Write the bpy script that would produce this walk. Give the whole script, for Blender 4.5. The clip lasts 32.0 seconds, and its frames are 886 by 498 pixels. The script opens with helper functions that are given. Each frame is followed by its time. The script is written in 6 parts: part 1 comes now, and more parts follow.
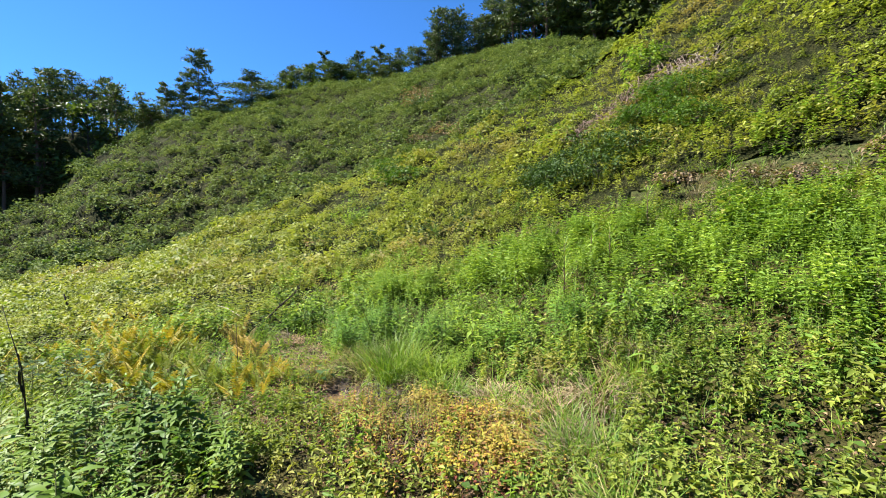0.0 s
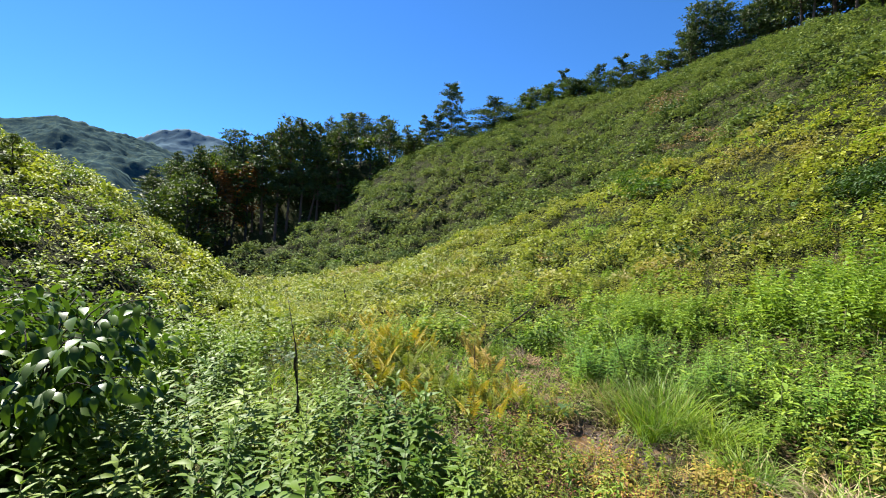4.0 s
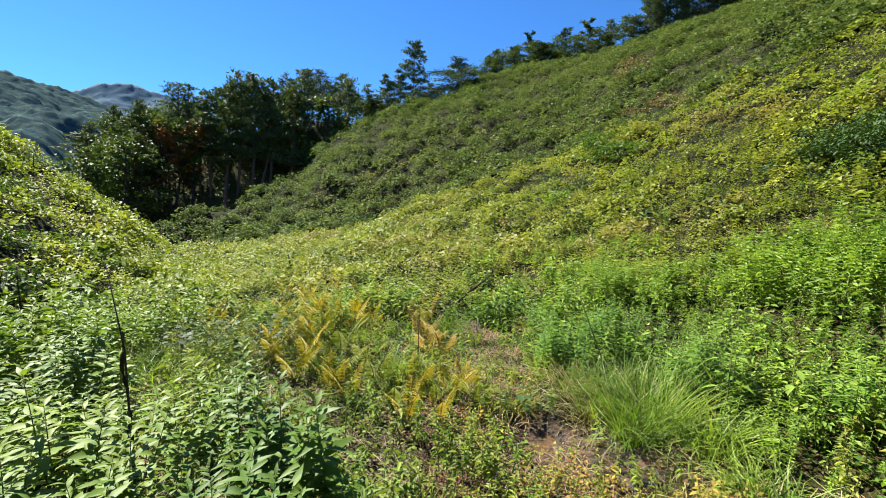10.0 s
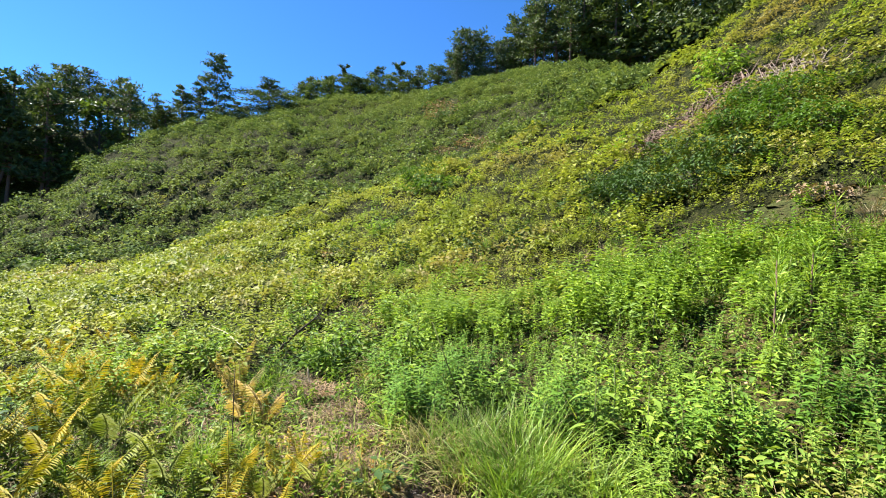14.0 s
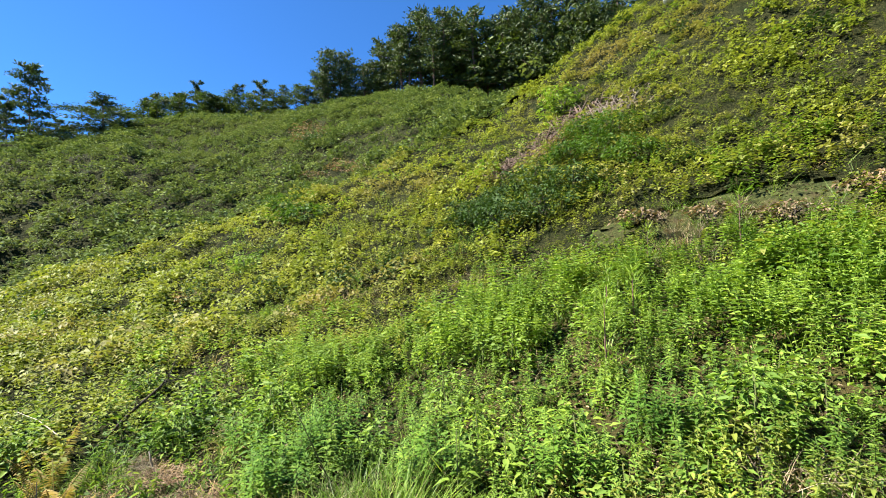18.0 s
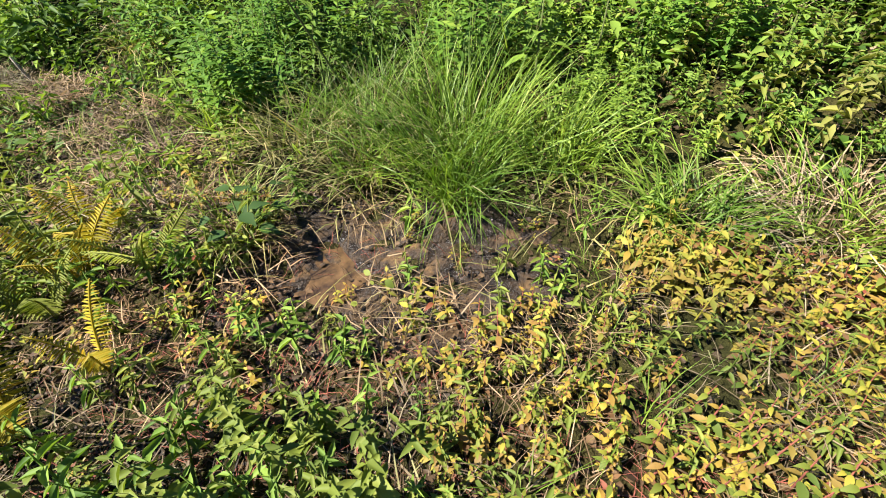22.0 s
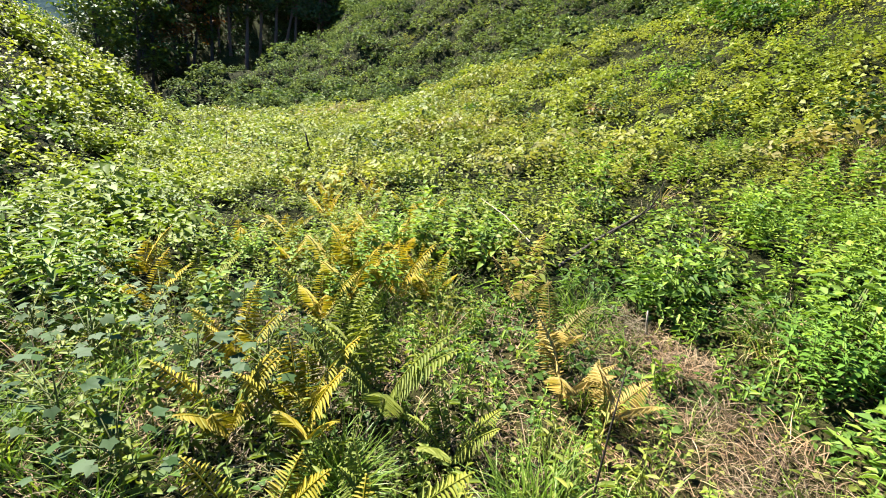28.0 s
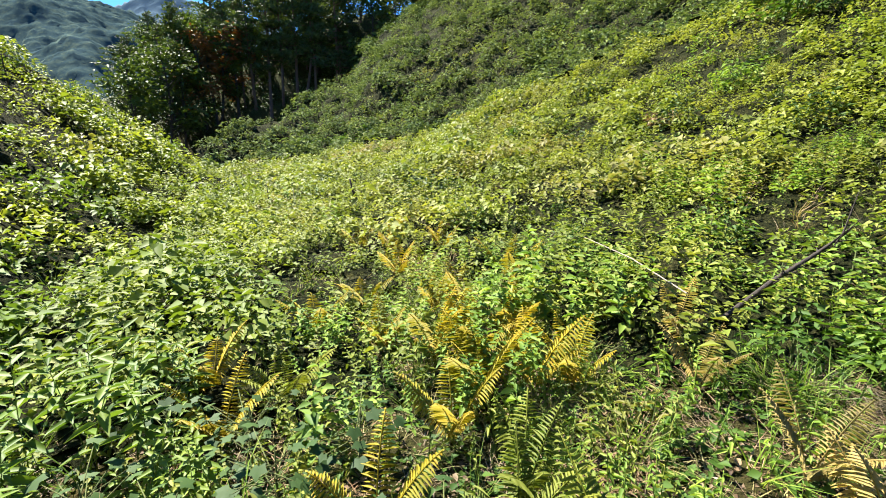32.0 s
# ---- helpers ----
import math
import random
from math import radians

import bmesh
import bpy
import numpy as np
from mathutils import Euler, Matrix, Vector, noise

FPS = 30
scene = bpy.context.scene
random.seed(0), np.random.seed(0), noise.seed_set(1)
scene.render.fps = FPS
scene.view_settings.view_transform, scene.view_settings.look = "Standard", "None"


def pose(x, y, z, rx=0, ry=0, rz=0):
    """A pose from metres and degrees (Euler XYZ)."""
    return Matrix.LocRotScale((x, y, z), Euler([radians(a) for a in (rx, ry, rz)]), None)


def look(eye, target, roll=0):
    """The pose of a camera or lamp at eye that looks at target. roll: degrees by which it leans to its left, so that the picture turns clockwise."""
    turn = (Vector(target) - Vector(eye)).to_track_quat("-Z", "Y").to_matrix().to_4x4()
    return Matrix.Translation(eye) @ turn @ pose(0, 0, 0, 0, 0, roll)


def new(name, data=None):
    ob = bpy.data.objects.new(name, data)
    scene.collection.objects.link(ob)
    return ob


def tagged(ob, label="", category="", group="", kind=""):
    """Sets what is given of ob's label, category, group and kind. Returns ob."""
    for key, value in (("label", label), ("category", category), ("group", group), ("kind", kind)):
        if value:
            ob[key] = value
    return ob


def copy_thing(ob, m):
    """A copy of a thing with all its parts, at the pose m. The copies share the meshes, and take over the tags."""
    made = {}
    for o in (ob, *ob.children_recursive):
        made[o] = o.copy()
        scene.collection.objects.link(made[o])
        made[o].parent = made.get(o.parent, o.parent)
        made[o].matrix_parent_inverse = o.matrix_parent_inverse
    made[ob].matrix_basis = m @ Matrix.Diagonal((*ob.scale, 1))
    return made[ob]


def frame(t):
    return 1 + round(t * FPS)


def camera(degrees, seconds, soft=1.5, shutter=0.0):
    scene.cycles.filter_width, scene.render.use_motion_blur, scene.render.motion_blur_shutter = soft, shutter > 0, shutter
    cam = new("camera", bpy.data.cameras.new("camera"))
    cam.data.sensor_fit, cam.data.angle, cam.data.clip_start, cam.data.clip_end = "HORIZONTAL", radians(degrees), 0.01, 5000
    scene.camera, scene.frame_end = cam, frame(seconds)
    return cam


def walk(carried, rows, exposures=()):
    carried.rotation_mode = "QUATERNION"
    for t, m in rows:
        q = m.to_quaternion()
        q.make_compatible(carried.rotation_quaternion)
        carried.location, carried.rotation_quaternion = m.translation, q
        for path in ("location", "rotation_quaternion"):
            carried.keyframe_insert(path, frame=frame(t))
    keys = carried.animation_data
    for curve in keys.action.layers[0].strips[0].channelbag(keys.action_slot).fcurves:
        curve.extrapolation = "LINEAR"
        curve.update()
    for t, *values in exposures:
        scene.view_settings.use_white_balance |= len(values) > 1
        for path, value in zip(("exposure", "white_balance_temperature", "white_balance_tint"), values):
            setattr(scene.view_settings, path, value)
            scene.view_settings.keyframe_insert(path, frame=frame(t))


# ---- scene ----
cam = camera(89.5, 32.0, soft=1.0)
PATH = [
    (0, (-0.813, -1.624, 0.183), (3.065, 1.525, -0.018), -0.90),
    (0.5, (-0.739, -1.513, 0.177), (3.516, 1.112, 0.236), -1.08),
    (1, (-0.731, -1.461, 0.245), (3.810, 0.601, 0.600), -1.83),
    (1.5, (-0.670, -1.357, 0.263), (3.970, 0.411, 0.853), -1.75),
    (2, (-0.669, -1.221, 0.264), (3.709, 1.106, 0.914), -0.76),
    (2.5, (-0.592, -1.060, 0.195), (2.950, 2.419, 0.786), -0.33),
    (3, (-0.543, -0.952, 0.151), (2.201, 3.217, 0.454), -0.30),
    (3.5, (-0.558, -0.908, 0.134), (1.691, 3.556, 0.262), 1.17),
    (4, (-0.560, -0.852, 0.114), (1.345, 3.771, 0.088), 1.85),
    (4.5, (-0.560, -0.726, 0.094), (1.000, 4.024, 0.032), 1.89),
    (6.5, (-0.319, -0.276, 0.045), (0.934, 4.553, -0.287), 1.57),
    (7, (-0.288, -0.179, 0.027), (0.966, 4.645, -0.372), 1.83),
    (7.5, (-0.241, -0.130, 0.034), (1.014, 4.691, -0.394), 1.98),
    (8, (-0.236, -0.084, 0.047), (0.791, 4.795, -0.320), 1.87),
    (8.5, (-0.201, -0.031, 0.031), (0.481, 4.915, -0.244), 1.38),
    (9, (0.000, 0.000, 0.000), (1.526, 4.748, -0.363), 2.29),
    (9.5, (0.078, 0.024, -0.000), (2.222, 4.526, -0.374), 2.71),
    (10, (0.121, 0.065, -0.011), (2.404, 4.498, -0.386), 2.43),
    (10.5, (0.068, 0.258, -0.160), (0.634, 5.107, -1.239), 5.25),
    (11, (0.004, 0.366, -0.200), (-1.054, 4.965, -1.853), 5.49),
    (11.5, (0.047, 0.413, -0.198), (-0.713, 5.047, -1.914), 5.19),
    (12, (0.203, 0.514, -0.261), (0.786, 5.212, -1.869), 2.75),
    (12.5, (0.311, 0.627, -0.245), (2.136, 5.050, -1.697), 0.91),
    (13, (0.321, 0.709, -0.204), (2.809, 4.880, -1.390), 1.63),
    (13.5, (0.345, 0.777, -0.094), (3.552, 4.562, -0.713), 2.40),
    (14, (0.348, 0.802, -0.012), (4.197, 3.993, 0.029), 2.32),
    (14.5, (0.331, 0.794, 0.056), (4.622, 3.317, 0.528), 1.38),
    (15, (0.379, 0.803, 0.066), (4.851, 2.891, 0.865), 0.81),
    (15.5, (0.375, 0.799, 0.115), (4.793, 2.685, 1.503), 0.68),
    (17.5, (0.351, 0.609, 0.381), (4.662, 2.811, 1.633), -0.67),
    (18, (0.473, 0.632, 0.315), (5.020, 2.697, 0.561), -2.02),
    (18.5, (0.623, 0.739, 0.099), (5.256, 2.429, -0.729), -2.79),
    (19, (0.719, 0.827, 0.009), (5.279, 2.183, -1.529), -3.38),
    (19.5, (0.791, 0.927, -0.047), (5.255, 1.987, -2.035), -4.67),
    (20, (0.931, 1.093, -0.176), (5.282, 1.776, -2.542), -5.39),
    (20.5, (1.010, 1.150, -0.186), (5.218, 1.423, -2.873), -3.87),
    (21, (1.103, 1.409, -0.247), (5.156, 1.853, -3.140), -2.85),
    (21.5, (1.211, 1.750, -0.326), (4.995, 2.511, -3.505), -1.90),
    (22, (1.285, 1.872, -0.378), (4.757, 2.839, -3.843), -1.68),
    (22.5, (1.384, 2.020, -0.463), (4.673, 3.054, -4.084), -1.06),
    (23, (1.576, 2.195, -0.524), (4.644, 3.282, -4.319), -1.13),
    (23.5, (1.643, 2.337, -0.553), (4.563, 3.652, -4.392), -0.69),
    (24, (1.581, 2.418, -0.501), (4.340, 4.278, -4.233), -1.38),
    (24.5, (1.417, 2.541, -0.328), (4.217, 5.210, -3.496), -0.03),
    (25, (1.343, 2.646, -0.303), (3.864, 6.288, -2.622), 1.84),
    (25.5, (1.102, 2.835, -0.215), (3.141, 7.045, -1.981), 3.12),
    (26, (0.906, 2.959, -0.127), (2.624, 7.402, -1.647), 3.66),
    (26.5, (0.850, 3.008, -0.094), (2.398, 7.565, -1.449), 4.02),
    (28.5, (0.880, 3.593, -0.121), (2.988, 7.783, -1.853), 6.37),
    (29, (0.729, 3.669, -0.109), (2.860, 7.862, -1.807), 4.72),
    (29.5, (0.670, 3.752, -0.129), (2.897, 7.884, -1.851), 3.31),
    (30, (0.741, 3.843, -0.178), (3.056, 7.890, -1.982), 2.52),
    (30.5, (0.824, 3.987, -0.200), (3.163, 7.996, -2.060), 2.15),
    (31, (0.813, 4.151, -0.188), (3.079, 8.222, -2.002), 1.27),
    (31.5, (0.719, 4.400, -0.170), (2.781, 8.650, -1.809), -0.02),
    (32, (0.554, 4.574, -0.141), (2.269, 9.057, -1.541), -0.27),
]
EXPOSURE = [(0, 1.9), (2, 2.1), (4, 1.75), (9, 1.65), (11, 1.95), (12, 1.98), (15, 2.12), (18, 1.95), (20, 1.9), (22.0, 1.66), (24.0, 1.88), (26.0, 2.3), (30.0, 2.03), (32.0, 2.08)]
walk(cam, [(t, look(eye, target, roll)) for t, eye, target, roll in PATH], EXPOSURE)

# ---- world, sun, exposure ----
SUN_AZ, SUN_EL = -26.0, 50.0
world = bpy.data.worlds.new("sky")
scene.world = world
world.use_nodes = True
wn = world.node_tree.nodes
sky = wn.new("ShaderNodeTexSky")
sky.sky_type = "NISHITA"
sky.sun_disc = False
sky.sun_elevation = radians(SUN_EL)
sky.sun_rotation = radians(SUN_AZ)
sky.air_density, sky.dust_density, sky.ozone_density = 1.0, 0.0, 2.0
deep = wn.new("ShaderNodeMix")
deep.data_type, deep.blend_type = "RGBA", "MULTIPLY"
deep.inputs[0].default_value, deep.inputs[7].default_value = 1.0, (0.40, 0.90, 1.5, 1)
world.node_tree.links.new(sky.outputs[0], deep.inputs[6])
world.node_tree.links.new(deep.outputs[2], wn["Background"].inputs[0])
wn["Background"].inputs[1].default_value = 0.038
sun_data = bpy.data.lights.new("sun", "SUN")
sun_data.energy, sun_data.angle, sun_data.color = 5.0, radians(0.53), (1.0, 0.95, 0.86)
sun = new("sun", sun_data)
sa, se = radians(SUN_AZ), radians(SUN_EL)
sun_way = Vector((math.sin(sa) * math.cos(se), math.cos(sa) * math.cos(se), math.sin(se)))
sun.matrix_world = look(sun_way * 60, (0, 0, 0))


# ---- materials ----
def shader(name):
    m = bpy.data.materials.new(name)
    m.use_nodes = True
    t = m.node_tree
    return m, t, t.nodes, t.links, t.nodes["Principled BSDF"]


def ramp(t, fac, stops):
    r = t.nodes.new("ShaderNodeValToRGB")
    e = r.color_ramp.elements
    while len(e) < len(stops):
        e.new(0.5)
    for el, (p, c) in zip(e, stops):
        el.position, el.color = p, (*c, 1)
    t.links.new(fac, r.inputs[0])
    return r.outputs[0]


def tex(t, scale, detail=3.0, rough=0.6):
    n = t.nodes.new("ShaderNodeTexNoise")
    n.inputs["Scale"].default_value, n.inputs["Detail"].default_value, n.inputs["Roughness"].default_value = scale, detail, rough
    g = t.nodes.new("ShaderNodeNewGeometry")
    t.links.new(g.outputs["Position"], n.inputs["Vector"])
    return n.outputs[0]


def blend(t, fac, a, b, mode="MIX"):
    n = t.nodes.new("ShaderNodeMix")
    n.data_type, n.blend_type = "RGBA", mode
    for sock, v in ((n.inputs[0], fac), (n.inputs[6], a), (n.inputs[7], b)):
        if isinstance(v, (float, int)):
            sock.default_value = v
        elif isinstance(v, tuple):
            sock.default_value = (*v, 1)
        else:
            t.links.new(v, sock)
    return n.outputs[2]


def leaf_material(name, stops, patch=None, patch_scale=0.35, patch_amount=(0.5, 0.62), rough=0.58, glow=0.3, even=0.6):
    """Foliage: colour by leaf and by patch of ground, with light passing through the blade."""
    m, t, n, l, p = shader(name)
    g = n.new("ShaderNodeNewGeometry")
    mean = [sum(c[k] for _, c in stops) / len(stops) for k in range(3)]
    calm = [(p_, tuple(m_ + even * (v_ - m_) for m_, v_ in zip(mean, c))) for p_, c in stops]
    col = ramp(t, g.outputs["Random Per Island"], calm)
    broad = ramp(t, tex(t, 0.55, 2.0), [(0.32, (0.70, 0.78, 0.74)), (0.68, (1.28, 1.2, 1.1))])
    col = blend(t, 1.0, col, broad, "MULTIPLY")
    close = ramp(t, tex(t, 2.6, 2.0), [(0.34, (0.74, 0.80, 0.82)), (0.66, (1.2, 1.14, 1.02))])
    col = blend(t, 1.0, col, close, "MULTIPLY")
    if patch:
        f = ramp(t, tex(t, patch_scale, 4.0), [(patch_amount[0], (0, 0, 0)), (patch_amount[1], (1, 1, 1))])
        col = blend(t, f, col, patch)
    l.new(col, p.inputs["Base Color"])
    p.inputs["Roughness"].default_value = rough
    p.inputs["Specular IOR Level"].default_value = 0.28 if rough < 0.5 else (0.2 if rough < 0.7 else 0.06)
    tr = n.new("ShaderNodeBsdfTranslucent")
    thru = blend(t, 1.0, col, (1.25, 1.3, 0.55), "MULTIPLY")
    l.new(thru, tr.inputs[0])
    mix = n.new("ShaderNodeMixShader")
    mix.inputs[0].default_value = glow
    l.new(p.outputs[0], mix.inputs[1])
    l.new(tr.outputs[0], mix.inputs[2])
    l.new(mix.outputs[0], n["Material Output"].inputs[0])
    return m


def bark_material(name, a, b, scale=14.0):
    m, t, n, l, p = shader(name)
    f = tex(t, scale, 6.0, 0.7)
    l.new(ramp(t, f, [(0.3, a), (0.7, b)]), p.inputs["Base Color"])
    p.inputs["Roughness"].default_value = 0.9
    bp = n.new("ShaderNodeBump")
    bp.inputs["Strength"].default_value, bp.inputs["Distance"].default_value = 0.6, 0.02
    l.new(f, bp.inputs["Height"])
    l.new(bp.outputs[0], p.inputs["Normal"])
    return m


LUSH = leaf_material("lush_leaf", [(0.0, (0.055, 0.12, 0.018)), (0.5, (0.148, 0.245, 0.036)), (1.0, (0.26, 0.355, 0.065))], (0.165, 0.25, 0.045), 0.7, (0.5, 0.68), glow=0.3, even=0.85)
HERB = leaf_material("herb_leaf", [(0.0, (0.085, 0.13, 0.022)), (0.6, (0.175, 0.22, 0.038)), (1.0, (0.285, 0.30, 0.07))], (0.245, 0.205, 0.07), 0.5, (0.55, 0.74))
NEARLEAF = leaf_material("glossy_leaf", [(0.0, (0.065, 0.13, 0.018)), (0.6, (0.12, 0.195, 0.03)), (1.0, (0.21, 0.285, 0.052))], (0.175, 0.23, 0.04), 1.1, (0.52, 0.68), rough=0.52, glow=0.3)
SLOPE = leaf_material("slope_leaf", [(0.0, (0.095, 0.13, 0.022)), (0.5, (0.20, 0.245, 0.044)), (1.0, (0.33, 0.345, 0.085))], (0.235, 0.19, 0.08), 0.22, (0.5, 0.68), even=0.4)
KUDZU = leaf_material("vine_leaf", [(0.0, (0.024, 0.05, 0.022)), (0.45, (0.105, 0.155, 0.06)), (1.0, (0.25, 0.295, 0.13))], (0.15, 0.18, 0.075), 0.08, (0.52, 0.72), rough=0.85, glow=0.2)
OLIVE = leaf_material("olive_leaf", [(0.0, (0.151, 0.19, 0.022)), (0.6, (0.248, 0.285, 0.036)), (1.0, (0.32, 0.36, 0.06))], (0.10, 0.16, 0.022), 0.4, (0.45, 0.6), even=0.5)
CLUMP = leaf_material("clump_leaf", [(0.0, (0.045, 0.11, 0.016)), (0.5, (0.10, 0.205, 0.028)), (1.0, (0.20, 0.32, 0.05))], glow=0.25)
DEEP = leaf_material("deep_leaf", [(0.0, (0.035, 0.08, 0.012)), (0.6, (0.055, 0.115, 0.018)), (1.0, (0.10, 0.17, 0.03))])
SHRUB = leaf_material("shrub_leaf", [(0.0, (0.04, 0.085, 0.013)), (0.6, (0.075, 0.14, 0.022)), (1.0, (0.13, 0.21, 0.038))], rough=0.4, glow=0.3)
BRAMBLE = leaf_material("bramble_leaf", [(0.0, (0.015, 0.038, 0.01)), (0.6, (0.038, 0.08, 0.018)), (1.0, (0.085, 0.15, 0.035))], glow=0.15)
GREYLEAF = leaf_material("grey_leaf", [(0.0, (0.026, 0.062, 0.018)), (0.6, (0.044, 0.088, 0.027)), (1.0, (0.07, 0.122, 0.04))], rough=0.6)
GOLD = leaf_material("gold_leaf", [(0.0, (0.11, 0.15, 0.028)), (0.25, (0.24, 0.25, 0.04)), (0.45, (0.38, 0.32, 0.05)), (0.62, (0.34, 0.22, 0.05)), (0.8, (0.19, 0.105, 0.055)), (1.0, (0.20, 0.055, 0.038))], (0.31, 0.245, 0.05), 1.6, (0.5, 0.85), even=1.0)
FROND = leaf_material("fern_green", [(0.0, (0.12, 0.16, 0.02)), (1.0, (0.24, 0.25, 0.04))])
FROND_GOLD = leaf_material("fern_gold", [(0.0, (0.23, 0.22, 0.018)), (0.6, (0.35, 0.285, 0.022)), (1.0, (0.40, 0.245, 0.022))])
FROND_DRY = leaf_material("fern_dry", [(0.0, (0.17, 0.16, 0.05)), (0.6, (0.27, 0.21, 0.08)), (1.0, (0.36, 0.26, 0.10))])
GRASS = leaf_material("grass_blade", [(0.0, (0.085, 0.16, 0.018)), (0.6, (0.16, 0.26, 0.034)), (1.0, (0.28, 0.355, 0.075))], rough=0.45, glow=0.36, even=0.9)
STRAW = leaf_material("straw", [(0.0, (0.17, 0.12, 0.085)), (0.6, (0.31, 0.23, 0.16)), (1.0, (0.44, 0.36, 0.26))], glow=0.2, even=1.0)
HAY = leaf_material("hay", [(0.0, (0.13, 0.13, 0.05)), (0.6, (0.26, 0.23, 0.10)), (1.0, (0.40, 0.34, 0.18))], glow=0.25, even=1.0)
BROWN = leaf_material("withered", [(0.0, (0.13, 0.085, 0.055)), (0.6, (0.24, 0.165, 0.105)), (1.0, (0.36, 0.26, 0.18))], glow=0.15, even=1.0)
DARKLITTER = leaf_material("wet_litter", [(0.0, (0.025, 0.016, 0.011)), (0.6, (0.07, 0.043, 0.026)), (1.0, (0.16, 0.10, 0.06))], glow=0.1, even=1.0)
NEEDLE = leaf_material("pine_needle", [(0.0, (0.026, 0.046, 0.017)), (0.6, (0.055, 0.084, 0.03)), (1.0, (0.115, 0.15, 0.055))], glow=0.2)
CANOPY = leaf_material("tree_leaf", [(0.0, (0.035, 0.062, 0.013)), (0.6, (0.07, 0.112, 0.022)), (1.0, (0.145, 0.195, 0.042))], glow=0.22)
RUST = leaf_material("autumn_leaf", [(0.0, (0.16, 0.06, 0.02)), (1.0, (0.28, 0.12, 0.04))], glow=0.25)
PINEBARK = bark_material("pine_bark", (0.06, 0.04, 0.03), (0.17, 0.10, 0.07))
DARKBARK = bark_material("dark_wood", (0.015, 0.012, 0.01), (0.06, 0.045, 0.035), 30.0)
GREYWOOD = bark_material("grey_wood", (0.20, 0.17, 0.13), (0.42, 0.37, 0.30), 40.0)
DRYTWIG = bark_material("dry_twig", (0.13, 0.10, 0.08), (0.27, 0.215, 0.17), 30.0)
BROWNWOOD = bark_material("brown_wood", (0.09, 0.06, 0.045), (0.24, 0.165, 0.125), 30.0)
STEM = bark_material("green_stem", (0.06, 0.09, 0.02), (0.12, 0.13, 0.035), 20.0)
REDSTEM = bark_material("red_stem", (0.13, 0.032, 0.024), (0.27, 0.085, 0.05), 20.0)
STONE = bark_material("pale_stone", (0.45, 0.42, 0.38), (0.62, 0.60, 0.56), 9.0)

SOIL, st, sn, sl, sp = shader("soil")
fine, mid, wide = tex(st, 40.0, 6.0, 0.7), tex(st, 3.0, 5.0), tex(st, 0.25, 4.0)
soil_col = ramp(st, mid, [(0.35, (0.022, 0.016, 0.009)), (0.55, (0.045, 0.032, 0.017)), (0.75, (0.10, 0.066, 0.036))])
moss = ramp(st, wide, [(0.38, (0.024, 0.033, 0.009)), (0.65, (0.062, 0.062, 0.02))])
soil_col = blend(st, 0.68, soil_col, moss)
soil_col = blend(st, 1.0, soil_col, ramp(st, fine, [(0.32, (0.35, 0.33, 0.3)), (0.7, (1.9, 1.75, 1.6))]), "MULTIPLY")
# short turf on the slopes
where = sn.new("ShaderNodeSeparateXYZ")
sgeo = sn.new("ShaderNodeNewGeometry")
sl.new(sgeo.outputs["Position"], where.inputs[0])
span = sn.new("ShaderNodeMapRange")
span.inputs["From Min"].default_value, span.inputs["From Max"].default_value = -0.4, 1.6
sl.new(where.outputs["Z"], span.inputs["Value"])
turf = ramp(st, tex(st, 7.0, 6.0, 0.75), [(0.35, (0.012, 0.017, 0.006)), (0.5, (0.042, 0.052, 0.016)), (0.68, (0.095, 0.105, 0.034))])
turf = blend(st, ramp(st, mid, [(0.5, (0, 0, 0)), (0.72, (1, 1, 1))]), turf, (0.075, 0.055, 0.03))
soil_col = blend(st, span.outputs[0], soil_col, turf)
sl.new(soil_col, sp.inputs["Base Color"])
sp.inputs["Roughness"].default_value = 0.95
sp.inputs["Specular IOR Level"].default_value = 0.08
sbump = sn.new("ShaderNodeBump")
sbump.inputs["Strength"].default_value, sbump.inputs["Distance"].default_value = 1.0, 0.06
lumps = sn.new("ShaderNodeMath")
lumps.operation = "MULTIPLY"
sl.new(fine, lumps.inputs[0])
sl.new(mid, lumps.inputs[1])
sl.new(lumps.outputs[0], sbump.inputs["Height"])
sl.new(sbump.outputs[0], sp.inputs["Normal"])

# near-black sheet colour, painted shade for the gaps between leaf cushions
GAP_SHADE, tt, tn, tl, tp = shader("gap_shade")
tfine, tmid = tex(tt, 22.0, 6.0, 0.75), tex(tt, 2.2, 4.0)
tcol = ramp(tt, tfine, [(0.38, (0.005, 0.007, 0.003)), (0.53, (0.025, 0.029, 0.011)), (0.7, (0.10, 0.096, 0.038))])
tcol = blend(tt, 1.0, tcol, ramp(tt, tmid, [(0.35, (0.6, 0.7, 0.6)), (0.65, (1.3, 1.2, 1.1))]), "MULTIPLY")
tl.new(tcol, tp.inputs["Base Color"])
tp.inputs["Roughness"].default_value = 0.95
tp.inputs["Specular IOR Level"].default_value = 0.05
tbump = tn.new("ShaderNodeBump")
tbump.inputs["Strength"].default_value, tbump.inputs["Distance"].default_value = 1.0, 0.08
tl.new(tfine, tbump.inputs["Height"])
tl.new(tbump.outputs[0], tp.inputs["Normal"])

